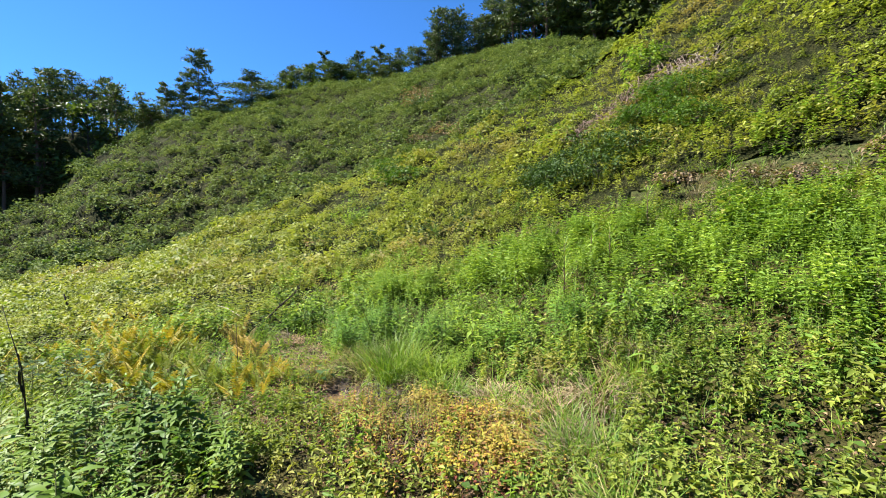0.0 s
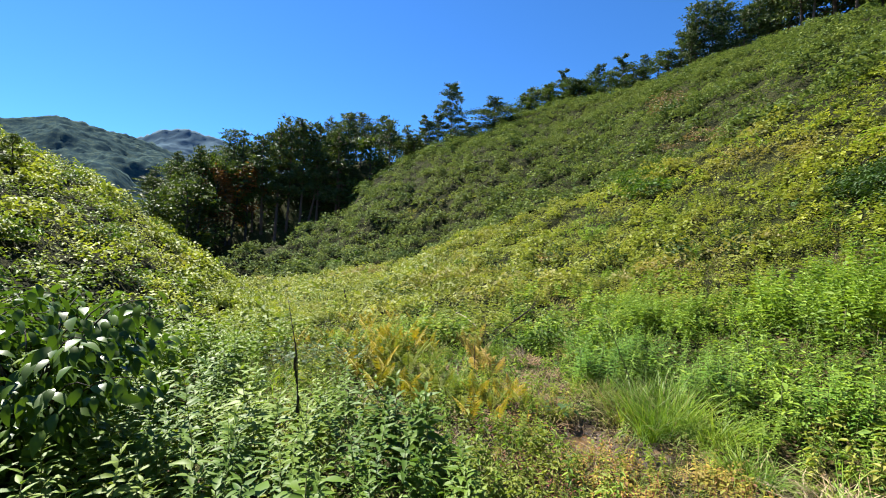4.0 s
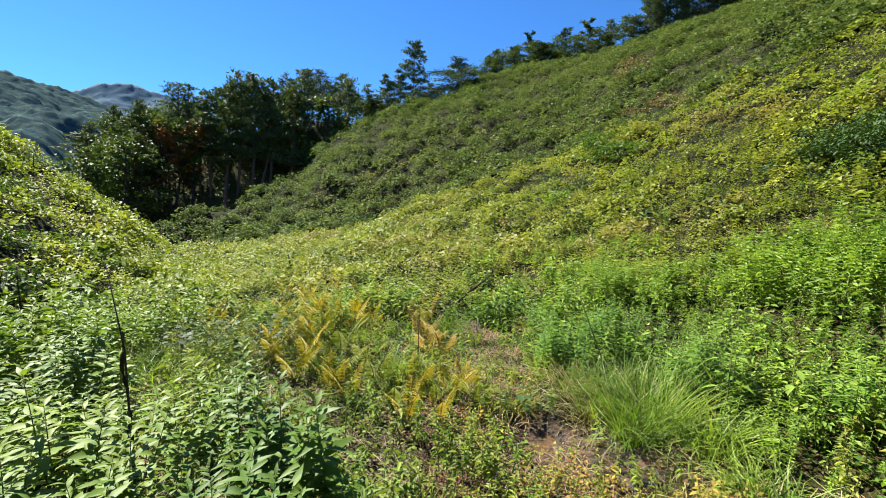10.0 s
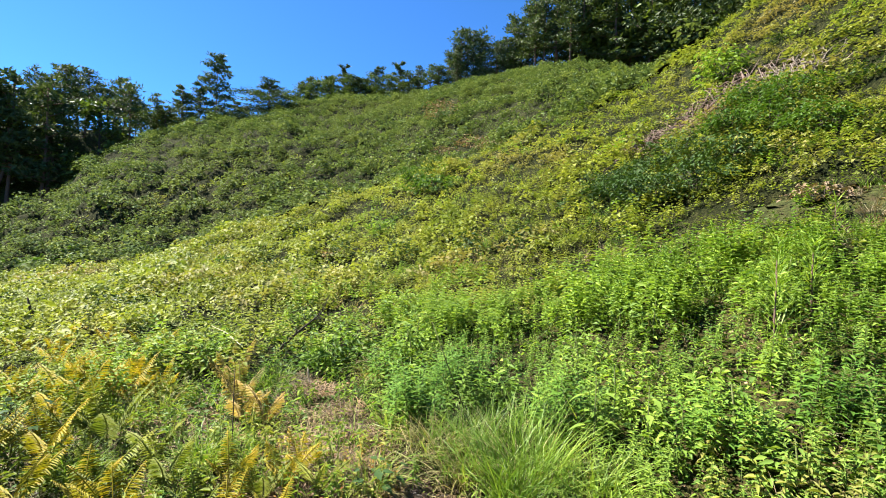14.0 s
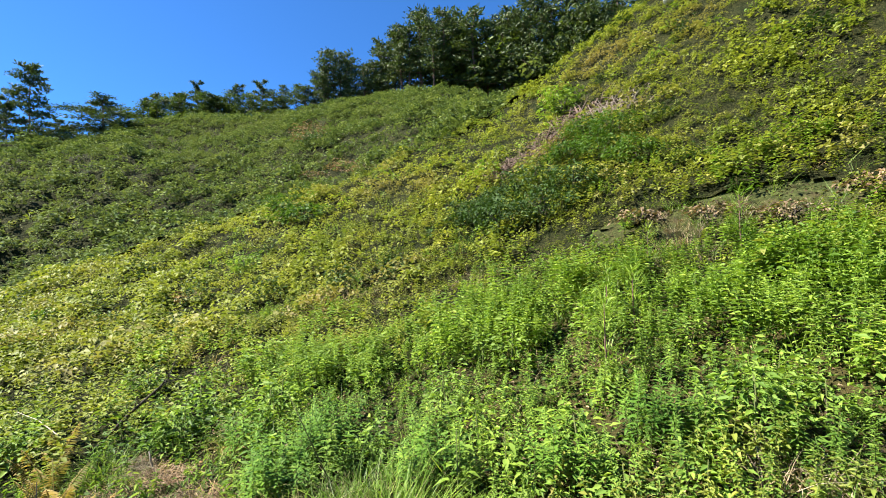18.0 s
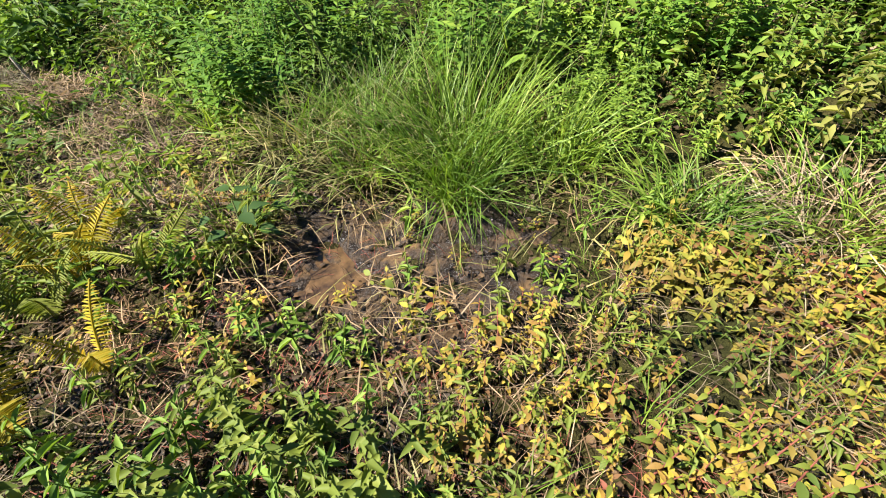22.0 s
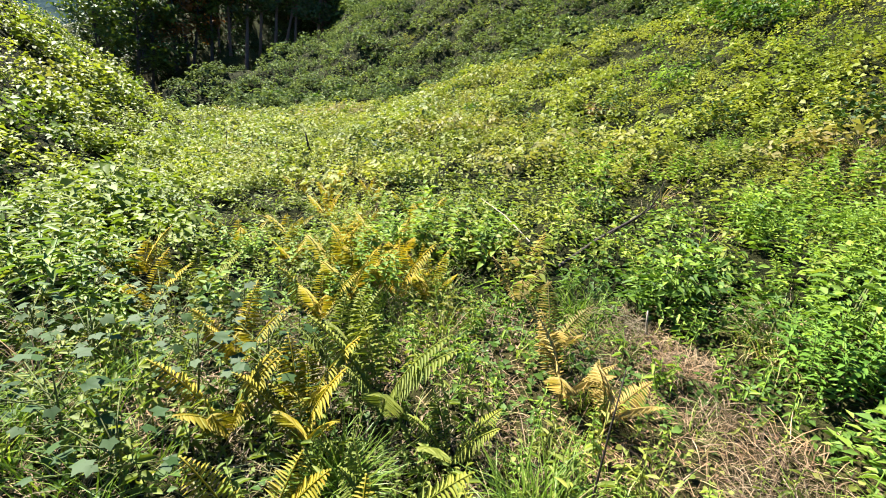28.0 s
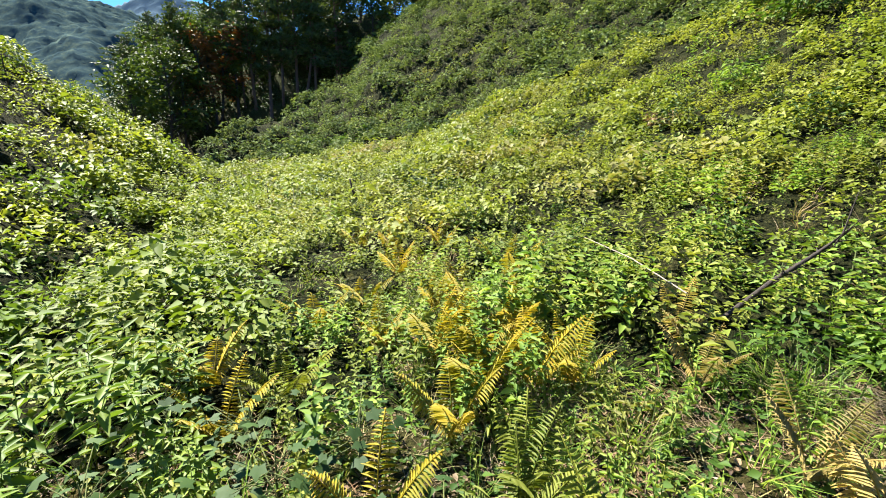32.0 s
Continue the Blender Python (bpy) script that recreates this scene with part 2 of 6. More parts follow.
MUD, mt, mn, ml, mp = shader("wet_mud")
mfine, mwide = tex(mt, 60.0, 6.0, 0.7), tex(mt, 9.0, 4.0)
mcol = ramp(mt, mwide, [(0.4, (0.014, 0.010, 0.008)), (0.52, (0.036, 0.023, 0.015)), (0.68, (0.12, 0.07, 0.03))])
mcol = blend(mt, 1.0, mcol, ramp(mt, mfine, [(0.35, (0.5, 0.5, 0.5)), (0.65, (1.4, 1.4, 1.4))]), "MULTIPLY")
ml.new(mcol, mp.inputs["Base Color"])
ml.new(ramp(mt, mwide, [(0.4, (0.22, 0.22, 0.22)), (0.65, (0.7, 0.7, 0.7))]), mp.inputs["Roughness"])
mb = mn.new("ShaderNodeBump")
mb.inputs["Strength"].default_value, mb.inputs["Distance"].default_value = 0.7, 0.015
ml.new(mfine, mb.inputs["Height"])
ml.new(mb.outputs[0], mp.inputs["Normal"])
mp.inputs["Specular IOR Level"].default_value = 0.25

PUDDLE, pt, pn, pl, pp = shader("muddy_water")
pcol = ramp(pt, tex(pt, 16.0, 5.0), [(0.35, (0.035, 0.02, 0.01)), (0.5, (0.085, 0.048, 0.02)), (0.7, (0.14, 0.08, 0.034))])
pl.new(pcol, pp.inputs["Base Color"])
pp.inputs["Roughness"].default_value = 0.3
pbump = pn.new("ShaderNodeBump")
pbump.inputs["Strength"].default_value, pbump.inputs["Distance"].default_value = 0.3, 0.004
pl.new(tex(pt, 45.0, 4.0), pbump.inputs["Height"])
pl.new(pbump.outputs[0], pp.inputs["Normal"])

WOODS, ft, _, fl, fp = shader("haze_tinted_woods")
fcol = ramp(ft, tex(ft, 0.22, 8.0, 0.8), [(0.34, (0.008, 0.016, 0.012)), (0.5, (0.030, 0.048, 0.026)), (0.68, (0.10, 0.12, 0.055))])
# aerial haze painted into the woods as a blue tint
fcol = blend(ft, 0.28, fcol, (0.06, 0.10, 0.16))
fl.new(fcol, fp.inputs["Base Color"])
fp.inputs["Roughness"].default_value = 1.0
fp.inputs["Specular IOR Level"].default_value = 0.0
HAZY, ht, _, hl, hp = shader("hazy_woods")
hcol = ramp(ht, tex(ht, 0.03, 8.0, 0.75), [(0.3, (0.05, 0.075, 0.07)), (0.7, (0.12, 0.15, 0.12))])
# farthest woods: half the colour is blue standing in for haze
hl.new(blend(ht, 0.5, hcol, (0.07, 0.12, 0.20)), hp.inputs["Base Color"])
hp.inputs["Roughness"].default_value = 1.0
hp.inputs["Specular IOR Level"].default_value = 0.0


# ---- the lie of the land ----
rng = np.random.default_rng(7)
LATTICE = rng.random((256, 256))


def vnoise(x, y):
    xi, yi = np.floor(x).astype(int), np.floor(y).astype(int)
    u, v = x - xi, y - yi
    u, v = u * u * (3 - 2 * u), v * v * (3 - 2 * v)
    a, b = LATTICE[xi & 255, yi & 255], LATTICE[(xi + 1) & 255, yi & 255]
    c, d = LATTICE[xi & 255, (yi + 1) & 255], LATTICE[(xi + 1) & 255, (yi + 1) & 255]
    return (a * (1 - u) + b * u) * (1 - v) + (c * (1 - u) + d * u) * v - 0.5


def cushions(x, y, cell):
    """Swell of the plant cover, 0 in the gaps to 1 on top of each cushion."""
    gx, gy = x / cell, y / cell
    ix, iy = np.floor(gx).astype(int), np.floor(gy).astype(int)
    near, tall = np.full(np.shape(gx), 9.0), np.zeros(np.shape(gx))
    for dx in (-1, 0, 1):
        for dy in (-1, 0, 1):
            a, b = ix + dx, iy + dy
            px = a + 0.15 + 0.7 * LATTICE[(a * 7 + 3) & 255, (b * 13 + 5) & 255]
            py = b + 0.15 + 0.7 * LATTICE[(b * 11 + 1) & 255, (a * 5 + 9) & 255]
            d = np.hypot(gx - px, gy - py)
            h = 0.55 + 0.45 * LATTICE[(a * 3 + 17) & 255, (b * 3 + 29) & 255]
            tall = np.where(d < near, h, tall)
            near = np.minimum(near, d)
    return tall * np.sqrt(np.clip(1 - (near / 0.78) ** 2, 0, 1))


def rise(az, knots, angles):
    return np.tan(np.radians(np.interp(az, knots, angles)))


def smooth(a, b, v):
    s = np.clip((v - a) / (b - a), 0, 1)
    return s * s * (3 - 2 * s)


SEEP = (2.4, 2.6)


def land(x, y):
    """Height of the bare ground; the walker's eye is at about zero, compass angles run from the y axis to the right."""
    x, y = np.asarray(x, float), np.asarray(y, float)
    az, r = np.degrees(np.arctan2(x, y)), np.hypot(x, y) + 1e-6
    floor = -1.5 - 0.055 * np.clip(y, -6, 60)
    # right bank: meadow, near spur, gully, far vine slope
    r0 = np.interp(az, [-30, 0, 18, 46, 90, 180], [16, 12, 8, 3.9, 2.9, 2.9])
    rf = np.interp(az, [-30, 0, 17, 45, 79, 89, 180], [26, 22, 17, 12.5, 9.6, 9.3, 9.3])
    zf = rf * rise(az, [-30, 0, 17, 45, 79, 89, 112, 180], [-6.4, -6.6, -4.2, -1.6, 4.3, 5.1, 6.0, 6.0]) - 0.3
    rt = np.interp(az, [-30, -3, 4, 11, 19, 27, 39, 47, 61, 73, 89, 180], [40, 38, 36, 33, 30, 27, 25, 23, 22.5, 23.5, 24.5, 25])
    zt = rt * rise(az, [-30, -3, 4, 11, 19, 27, 38, 46, 53.5, 60.5, 67.5, 73.5, 81, 89, 95, 102, 120, 180],
                   [-6.3, -6.0, -5.0, -3.5, -1.3, 2.4, 6.4, 10.2, 12.8, 15.8, 18.4, 21.2, 25.2, 28.4, 31.3, 32.7, 35.0, 30.0]) - 0.35
    rb = np.interp(az, [-30, -5, 3, 10, 14, 24, 39, 54, 64, 74, 180], [44, 46, 50, 56, 62, 70, 80, 84, 80, 70, 60])
    zb = rb * rise(az, [-30, -4.7, 3.2, 10, 11.6, 16.3, 20.2, 25, 30.3, 37, 43.5, 52.7, 61.7, 65.5, 70.8, 80, 100, 180],
                   [-6, -2.4, 0.4, 4.0, 7.1, 10.4, 12.5, 14.2, 16.1, 17.4, 18.7, 20.8, 22.3, 22.0, 21.2, 19.5, 18.0, 16.0]) - 0.35
    rg, zg = rt * 1.13, zt - 0.7 * smooth(5, 30, az)
    drop = np.interp(az, [-30, 8, 14, 20], [0.35, 0.5, 0.5, 0.2])
    z = np.where(r < r0, floor, 0)
    s = np.clip((r - r0) / (rf - r0), 0, 1)
    z = floor * (1 - s) + zf * s
    s = np.clip((r - rf) / (rt - rf), 0, 1)
    z = np.where(r > rf, zf + (zt - zf) * (s * 0.75 + 0.25 * s * s), z)
    s = np.clip((r - rt) / (rg - rt), 0, 1)
    z = np.where(r > rt, zt + (zg - zt) * s, z)
    s = np.clip((r - rg) / (rb - rg), 0, 1)
    z = np.where(r > rg, zg + (zb - zg) * (1.12 * s - 0.12 * s * s), z)
    z = np.where(r > rb, np.maximum(zb - drop * (r - rb), -14), z)
    # the hill keeps rising behind the near spur on the far right
    z = np.where((az > 80) & (r > rt), np.maximum(z, zt + (r - rt) * 0.1 * smooth(80, 95, az) - 4 * (1 - smooth(80, 95, az))), z)
    # left spur
    cf = np.interp(az, [-180, -90, -40, -17, -5, 2], [5, 4.5, 5.5, 7.5, 11, 16])
    ct = np.interp(az, [-180, -26, -5, 2], [20, 22.5, 23, 22])
    zc = ct * rise(az, [-180, -120, -90, -60, -40, -26.7, -23.8, -18.6, -13.7, -8.2, -5.6, -2.5, 2],
                   [25, 26, 28, 22, 15.5, 10.2, 8.8, 6.9, 2.9, -1.2, -3.6, -5.2, -7.4]) - 0.35
    s = np.clip((r - cf) / (ct - cf), 0, 1)
    left = floor + (zc - floor) * (1.15 * s - 0.15 * s * s)
    left = np.where(r > ct, zc - (r - ct) * 0.42, left)
    z = np.where(az < 2.5, np.maximum(z, np.where(r > cf, left, -99)), z)
    # shaded bank across the notch, under the tall trees
    zd = 80 * rise(az, [-40, -20, -15, -7, 1.7, 7.8, 12, 20, 40], [-4, -1, 1.5, 4.2, 7.0, 9.1, 10.5, 10.7, 6])
    bank = np.interp(r, [62, 66, 80, 95, 140], [0, 0.03, 1, 1.05, 0.6])
    z = np.where((az > -45) & (az < 45) & (r > 62), np.maximum(z, -6 + (zd + 6) * bank), z)
    # unevenness, coarser further away
    far = smooth(12, 40, r)
    z = z + 0.10 * vnoise(x * 0.9, y * 0.9) + 0.05 * vnoise(x * 2.7 + 9, y * 2.7)
    z = z + far * (1.3 * vnoise(x * 0.09 + 3, y * 0.09) + 0.8 * vnoise(x * 0.3, y * 0.3 + 5))
    # small wet hollow where water seeps out
    d = np.hypot((x - SEEP[0]) / 0.75, (y - SEEP[1]) / 0.5)
    z = z - 0.16 * np.exp(-d * d)
    return z


def mesh_from(name, verts, tris, material):
    me = bpy.data.meshes.new(name)
    verts, tris = np.asarray(verts, np.float32), np.asarray(tris, np.int32)
    me.vertices.add(len(verts))
    me.vertices.foreach_set("co", verts.ravel())
    k = tris.shape[1]
    me.loops.add(tris.size)
    me.loops.foreach_set("vertex_index", tris.ravel())
    me.polygons.add(len(tris))
    me.polygons.foreach_set("loop_start", np.arange(0, tris.size, k, dtype=np.int32))
    me.update(calc_edges=True)
    me.materials.append(material)
    return me


def part(name, me, parent=None, label=""):
    ob = new(name, me)
    if parent:
        ob.parent = parent
    if label:
        ob["label"] = label
    return ob


def shade(me):
    me.polygons.foreach_set("use_smooth", np.ones(len(me.polygons), bool))
    return me


# ground: one sheet in rings round the walk, out to the horizon
ang = np.radians(np.concatenate([np.arange(-180, -62, 4.0), np.arange(-62, 128, 0.9), np.arange(128, 180, 4.0)]))
rad = np.concatenate([[0.02], np.geomspace(0.25, 130, 215), np.geomspace(160, 3200, 12)])
A, R = np.meshgrid(ang, rad)
X, Y = R * np.sin(A), R * np.cos(A)
Z = land(X, Y)
Z = np.where(R > 140, np.minimum(Z, -12.0) - (R - 140) * 0.004, Z)
gi = np.arange(len(rad) - 1)[:, None] * len(ang) + np.arange(len(ang))[None, :]
gj = np.arange(len(rad) - 1)[:, None] * len(ang) + np.roll(np.arange(len(ang)), -1)[None, :]
quads = np.stack([gi, gj, gj + len(ang), gi + len(ang)], -1).reshape(-1, 4)[:, ::-1]
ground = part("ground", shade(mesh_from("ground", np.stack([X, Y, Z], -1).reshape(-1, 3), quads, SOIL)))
tagged(ground, "overgrown brown earth of a small hill valley", "ground", kind="structure")


# ---- plant shapes ----
def leaf(length, width, fold=0.15, droop=0.2, cuts=1):
    """One blade along x: two halves folded on the midrib, drooping at the tip."""
    if cuts == 1:
        v = [(0, 0, 0), (0.42 * length, width / 2, fold * width), (length, 0, -droop * length), (0.42 * length, -width / 2, fold * width)]
        return np.array(v), np.array([(0, 1, 2), (0, 2, 3)])
    if cuts == 3:
        v, f = [(0, 0, 0), (length, 0, -droop * length)], []
        for x, w, b in ((0.16, 0.34, 0.02), (0.42, 0.5, 0.05), (0.72, 0.32, 0.02)):
            mid = b * length - droop * length * x * x
            v += [(x * length, w * width, mid + 0.45 * fold * width), (x * length, 0, mid), (x * length, -w * width, mid + 0.45 * fold * width)]
        for e, m in ((2, 3), (4, 3)):
            half = [(0, e, m), (e, e + 3, m + 3), (e, m + 3, m), (e + 3, e + 6, m + 6), (e + 3, m + 6, m + 3), (e + 6, 1, m + 6)]
            f += half if e == 4 else [t[::-1] for t in half]
        return np.array(v), np.array(f)
    v = [(0, 0, 0), (length, 0, -droop * length)]
    v += [(0.27 * length, s * width * 0.47, fold * width + 0.03 * length) for s in (1, -1)]
    v += [(0.62 * length, s * width * 0.38, fold * width - 0.25 * droop * length) for s in (1, -1)]
    f = [(0, 4, 2), (0, 1, 4), (0, 3, 5), (0, 5, 1)]
    return np.array(v), np.array(f)


def ovate(length, width, cup=0.12, droop=0.3):
    """A broad leaf with a toothed oval edge, cupped along the midrib."""
    s = np.linspace(0, 1, 9)
    half = width / 2 * np.sin(np.pi * s ** 0.8) * (1.1 - 0.3 * s) * (1 + 0.10 * np.sin(s * 40))
    bend = -droop * length * s ** 2
    v = [(length * a, 0, b) for a, b in zip(s, bend)]
    for side in (1, -1):
        v += [(length * a - 0.15 * h, side * h, b + cup * h * 2) for a, b, h in zip(s[1:-1], bend[1:-1], half[1:-1])]
    f = []
    for side, o in ((1, 9), (-1, 16)):
        ring = [0] + list(range(o, o + 7)) + [8]
        for k in range(8):
            for t in ((k, k + 1, ring[k + 1]), (k, ring[k + 1], ring[k])):
                if len(set(t)) == 3:
                    f.append(t if side == 1 else t[::-1])
    return np.array(v), np.array(f)


def lobed(size, cup=0.06, droop=0.25):
    """A palmate leaf with five pointed lobes round the end of its stalk."""
    rim = [(180, 0.16), (132, 0.56), (104, 0.5), (64, 0.84), (36, 0.6), (0, 1.0), (-36, 0.6), (-64, 0.84), (-104, 0.5), (-132, 0.56)]
    v = [(0, 0, 0)]
    for a, r in rim:
        x, y = r * size * math.cos(radians(a)), r * size * math.sin(radians(a))
        v.append((x, y, cup * size - droop * size * r * r))
    f = [(0, 1 + k, 1 + (k + 1) % 10) for k in range(10)]
    return np.array(v), np.array(f)


def placed(v, yaw=0.0, pitch=0.0, roll=0.0, at=(0, 0, 0)):
    c, s = math.cos(roll), math.sin(roll)
    v = v @ np.array([[1, 0, 0], [0, c, s], [0, -s, c]])
    c, s = math.cos(pitch), math.sin(pitch)
    v = v @ np.array([[c, 0, s], [0, 1, 0], [-s, 0, c]])
    c, s = math.cos(yaw), math.sin(yaw)
    return v @ np.array([[c, s, 0], [-s, c, 0], [0, 0, 1]]) + np.asarray(at)


def joined(pieces):
    vs, fs, n = [], [], 0
    for v, f in pieces:
        vs.append(v)
        fs.append(f + n)
        n += len(v)
    return np.concatenate(vs), np.concatenate(fs)


def tube(points, radii, sides=6):
    """A tapered limb through the points, as triangles."""
    points, rings = np.asarray(points, float), []
    for i, p in enumerate(points):
        d = points[min(i + 1, len(points) - 1)] - points[max(i - 1, 0)]
        d = d / (np.linalg.norm(d) + 1e-9)
        a = np.cross(d, (0.3, 0.9, 0.2))
        a /= np.linalg.norm(a) + 1e-9
        b = np.cross(d, a)
        th = np.arange(sides) * 2 * np.pi / sides
        rings.append(p + radii[i] * (np.cos(th)[:, None] * a + np.sin(th)[:, None] * b))
    v = np.concatenate(rings + [points[-1:]])
    f = []
    for i in range(len(points) - 1):
        for k in range(sides):
            a, b = i * sides + k, i * sides + (k + 1) % sides
            f += [(a, b, b + sides), (a, b + sides, a + sides)]
    top = (len(points) - 1) * sides
    f += [(top + k, top + (k + 1) % sides, len(v) - 1) for k in range(sides)]
    return v, np.array(f)


def herb(rg, height, leaves, length, width, cuts, droop=0.35, start=0.15, stems=1, spread=0.12, stalk=True):
    """Upright leafy stems, the leaves spiralling, smaller at the top."""
    out = []
    for k in range(stems):
        bx, by = rg.normal(0, spread, 2) if stems > 1 else (0, 0)
        lx, ly = rg.normal(0, 0.14, 2)
        h = height * rg.uniform(0.75, 1.1)
        if stalk:
            out.append(tube([(bx, by, 0), (bx + lx * h * 0.5, by + ly * h * 0.5, h * 0.5), (bx + lx * h, by + ly * h, h)], [0.004, 0.003, 0.0015], 3))
        yaw = rg.uniform(0, 6.28)
        for i in range(leaves):
            s = start + (1 - start) * (i + rg.uniform(0, 0.6)) / leaves
            yaw += 2.4 + rg.normal(0, 0.25)
            size = (1.05 - 0.55 * s ** 2) * rg.uniform(0.7, 1.15)
            v, f = leaf(length * size, width * size, rg.uniform(0.05, 0.3), droop * rg.uniform(0.4, 1.5), cuts)
            out.append((placed(v, yaw, rg.uniform(-0.25, 0.3) + 0.45 * s ** 3, rg.normal(0, 0.25), (bx + lx * h * s, by + ly * h * s, h * s)), f))
    return joined(out)


def paired(rg, height, nodes, length, width, cuts=2, stalk=True):
    """An upright stem with opposite pairs of arching leaves, each pair crossing the last, and a rosette at the tip."""
    lx, ly = rg.normal(0, 0.13, 2)
    h = height * rg.uniform(0.8, 1.15)
    stem = tube([(0, 0, -0.02), (lx * h * 0.4, ly * h * 0.4, h * 0.5), (lx * h, ly * h, h)], [0.0034, 0.0026, 0.0012], 4)
    out, turn = [], rg.uniform(0, 6.28)
    for i in range(nodes):
        s = 0.2 + 0.8 * ((i + 0.5) / nodes) ** 0.85
        size = (0.75 + 0.45 * s if s < 0.6 else 1.02 - 1.4 * (s - 0.6)) * rg.uniform(0.85, 1.12)
        bow = s * s * 0.4 + s * 0.6
        for side in (0, 3.14):
            v, f = leaf(length * size, width * size, rg.uniform(0.1, 0.3), rg.uniform(0.12, 0.42) * (1.15 - s), cuts)
            out.append((placed(v, turn + side + rg.normal(0, 0.18), 0.02 + 0.55 * s ** 4 + rg.normal(0, 0.1), rg.normal(0, 0.18), (lx * h * bow, ly * h * bow, h * s)), f))
        turn += 1.57 + rg.normal(0, 0.15)
    return (joined(out + [stem]),) if stalk else (stem, joined(out))


def stem_and_leaves(rg, height, leaves, length, width, droop, start, cuts=2):
    """One upright herb as two shapes: its bare stem and its foliage."""
    seed = int(rg.integers(0, 10 ** 6))
    r = np.random.default_rng(seed)
    lx, ly = r.normal(0, 0.14, 2)
    h = height * r.uniform(0.75, 1.1)
    stem = tube([(0, 0, -0.02), (lx * h * 0.5, ly * h * 0.5, h * 0.5), (lx * h, ly * h, h)], [0.004, 0.003, 0.0015], 4)
    return stem, herb(np.random.default_rng(seed), height, leaves, length, width, cuts, droop, start, stalk=False)


def tuft(rg, radius, height, leaves, size, cuts=1):
    """A low mound of leaves of a creeper or bush, seen from outside."""
    out = []
    for i in range(leaves):
        th, u = rg.uniform(0, 6.28), rg.uniform(0, 1) ** 0.6
        x, y = radius * u * math.cos(th), radius * u * math.sin(th)
        z = height * (1 - 0.8 * u * u) * rg.uniform(0.55, 1.1)
        k = rg.uniform(0.6, 1.25)
        v, f = leaf(size * k, size * k * rg.uniform(0.6, 0.85), rg.uniform(0.0, 0.3), rg.uniform(0.1, 0.5), cuts)
        out.append((placed(v, th + rg.normal(0, 0.9), rg.uniform(-0.4, 0.5), rg.normal(0, 0.4), (x, y, z)), f))
    return joined(out)


def blades(rg, count, length, width, radius, bend=0.9, upright=1.25, segments=4):
    """A tussock of arching grass blades."""
    out = []
    for i in range(count):
        th, u = rg.uniform(0, 6.28), math.sqrt(rg.uniform(0, 1))
        ln, w = length * rg.uniform(0.55, 1.1), width * rg.uniform(0.7, 1.2)
        way = th + rg.normal(0, 1.3)
        e, x, z = upright - 0.22 * u + rg.normal(0, 0.12), 0.0, 0.0
        b = bend * rg.uniform(0.5, 1.5) * (0.4 + u)
        pts = []
        for k in range(segments + 1):
            s = k / segments
            pts.append((x, w * (1 - s ** 1.5) + 0.0004, z))
            a = e - b * s * 1.6
            x, z = x + ln / segments * math.cos(a), z + ln / segments * math.sin(a)
        v = np.array([(px, sgn * pw / 2, pz) for px, pw, pz in pts for sgn in (1, -1)])
        f = np.array([t for k in range(segments) for t in ((2 * k, 2 * k + 1, 2 * k + 3), (2 * k, 2 * k + 3, 2 * k + 2))])
        out.append((placed(v, way, 0, rg.normal(0, 0.3), (radius * u * math.cos(th), radius * u * math.sin(th), 0)), f))
    return joined(out)


def frond(rg, length, pairs, width):
    """A fern frond arching along x, with a rib and narrowing pinnae."""
    out, x, z, e = [], 0.0, 0.0, rg.uniform(1.22, 1.52)
    step = length / pairs
    ribs = [(0, 0, 0)]
    for k in range(pairs):
        s = (k + 1) / pairs
        x, z, e = x + step * math.cos(e), z + step * math.sin(e), e - 0.75 / pairs * rg.uniform(0.7, 1.2)
        ribs.append((x, 0, z))
        if s < 0.16:
            continue
        w = width * (math.sin(min(1, (s - 0.1) * 1.5) * 1.57) * (1 - s ** 3) + 0.05)
        for side in (1, -1):
            v, f = leaf(w, step * 0.8, 0.1, 0.2, 2)
            out.append((placed(v, side * (1.2 + rg.normal(0, 0.06)), rg.uniform(-0.1, 0.2), side * 0.1, (x, 0, z)) , f))
    out.append(tube(ribs[::3] + [ribs[-1]], [0.004] * (len(ribs[::3])) + [0.0008], 3))
    return joined(out)


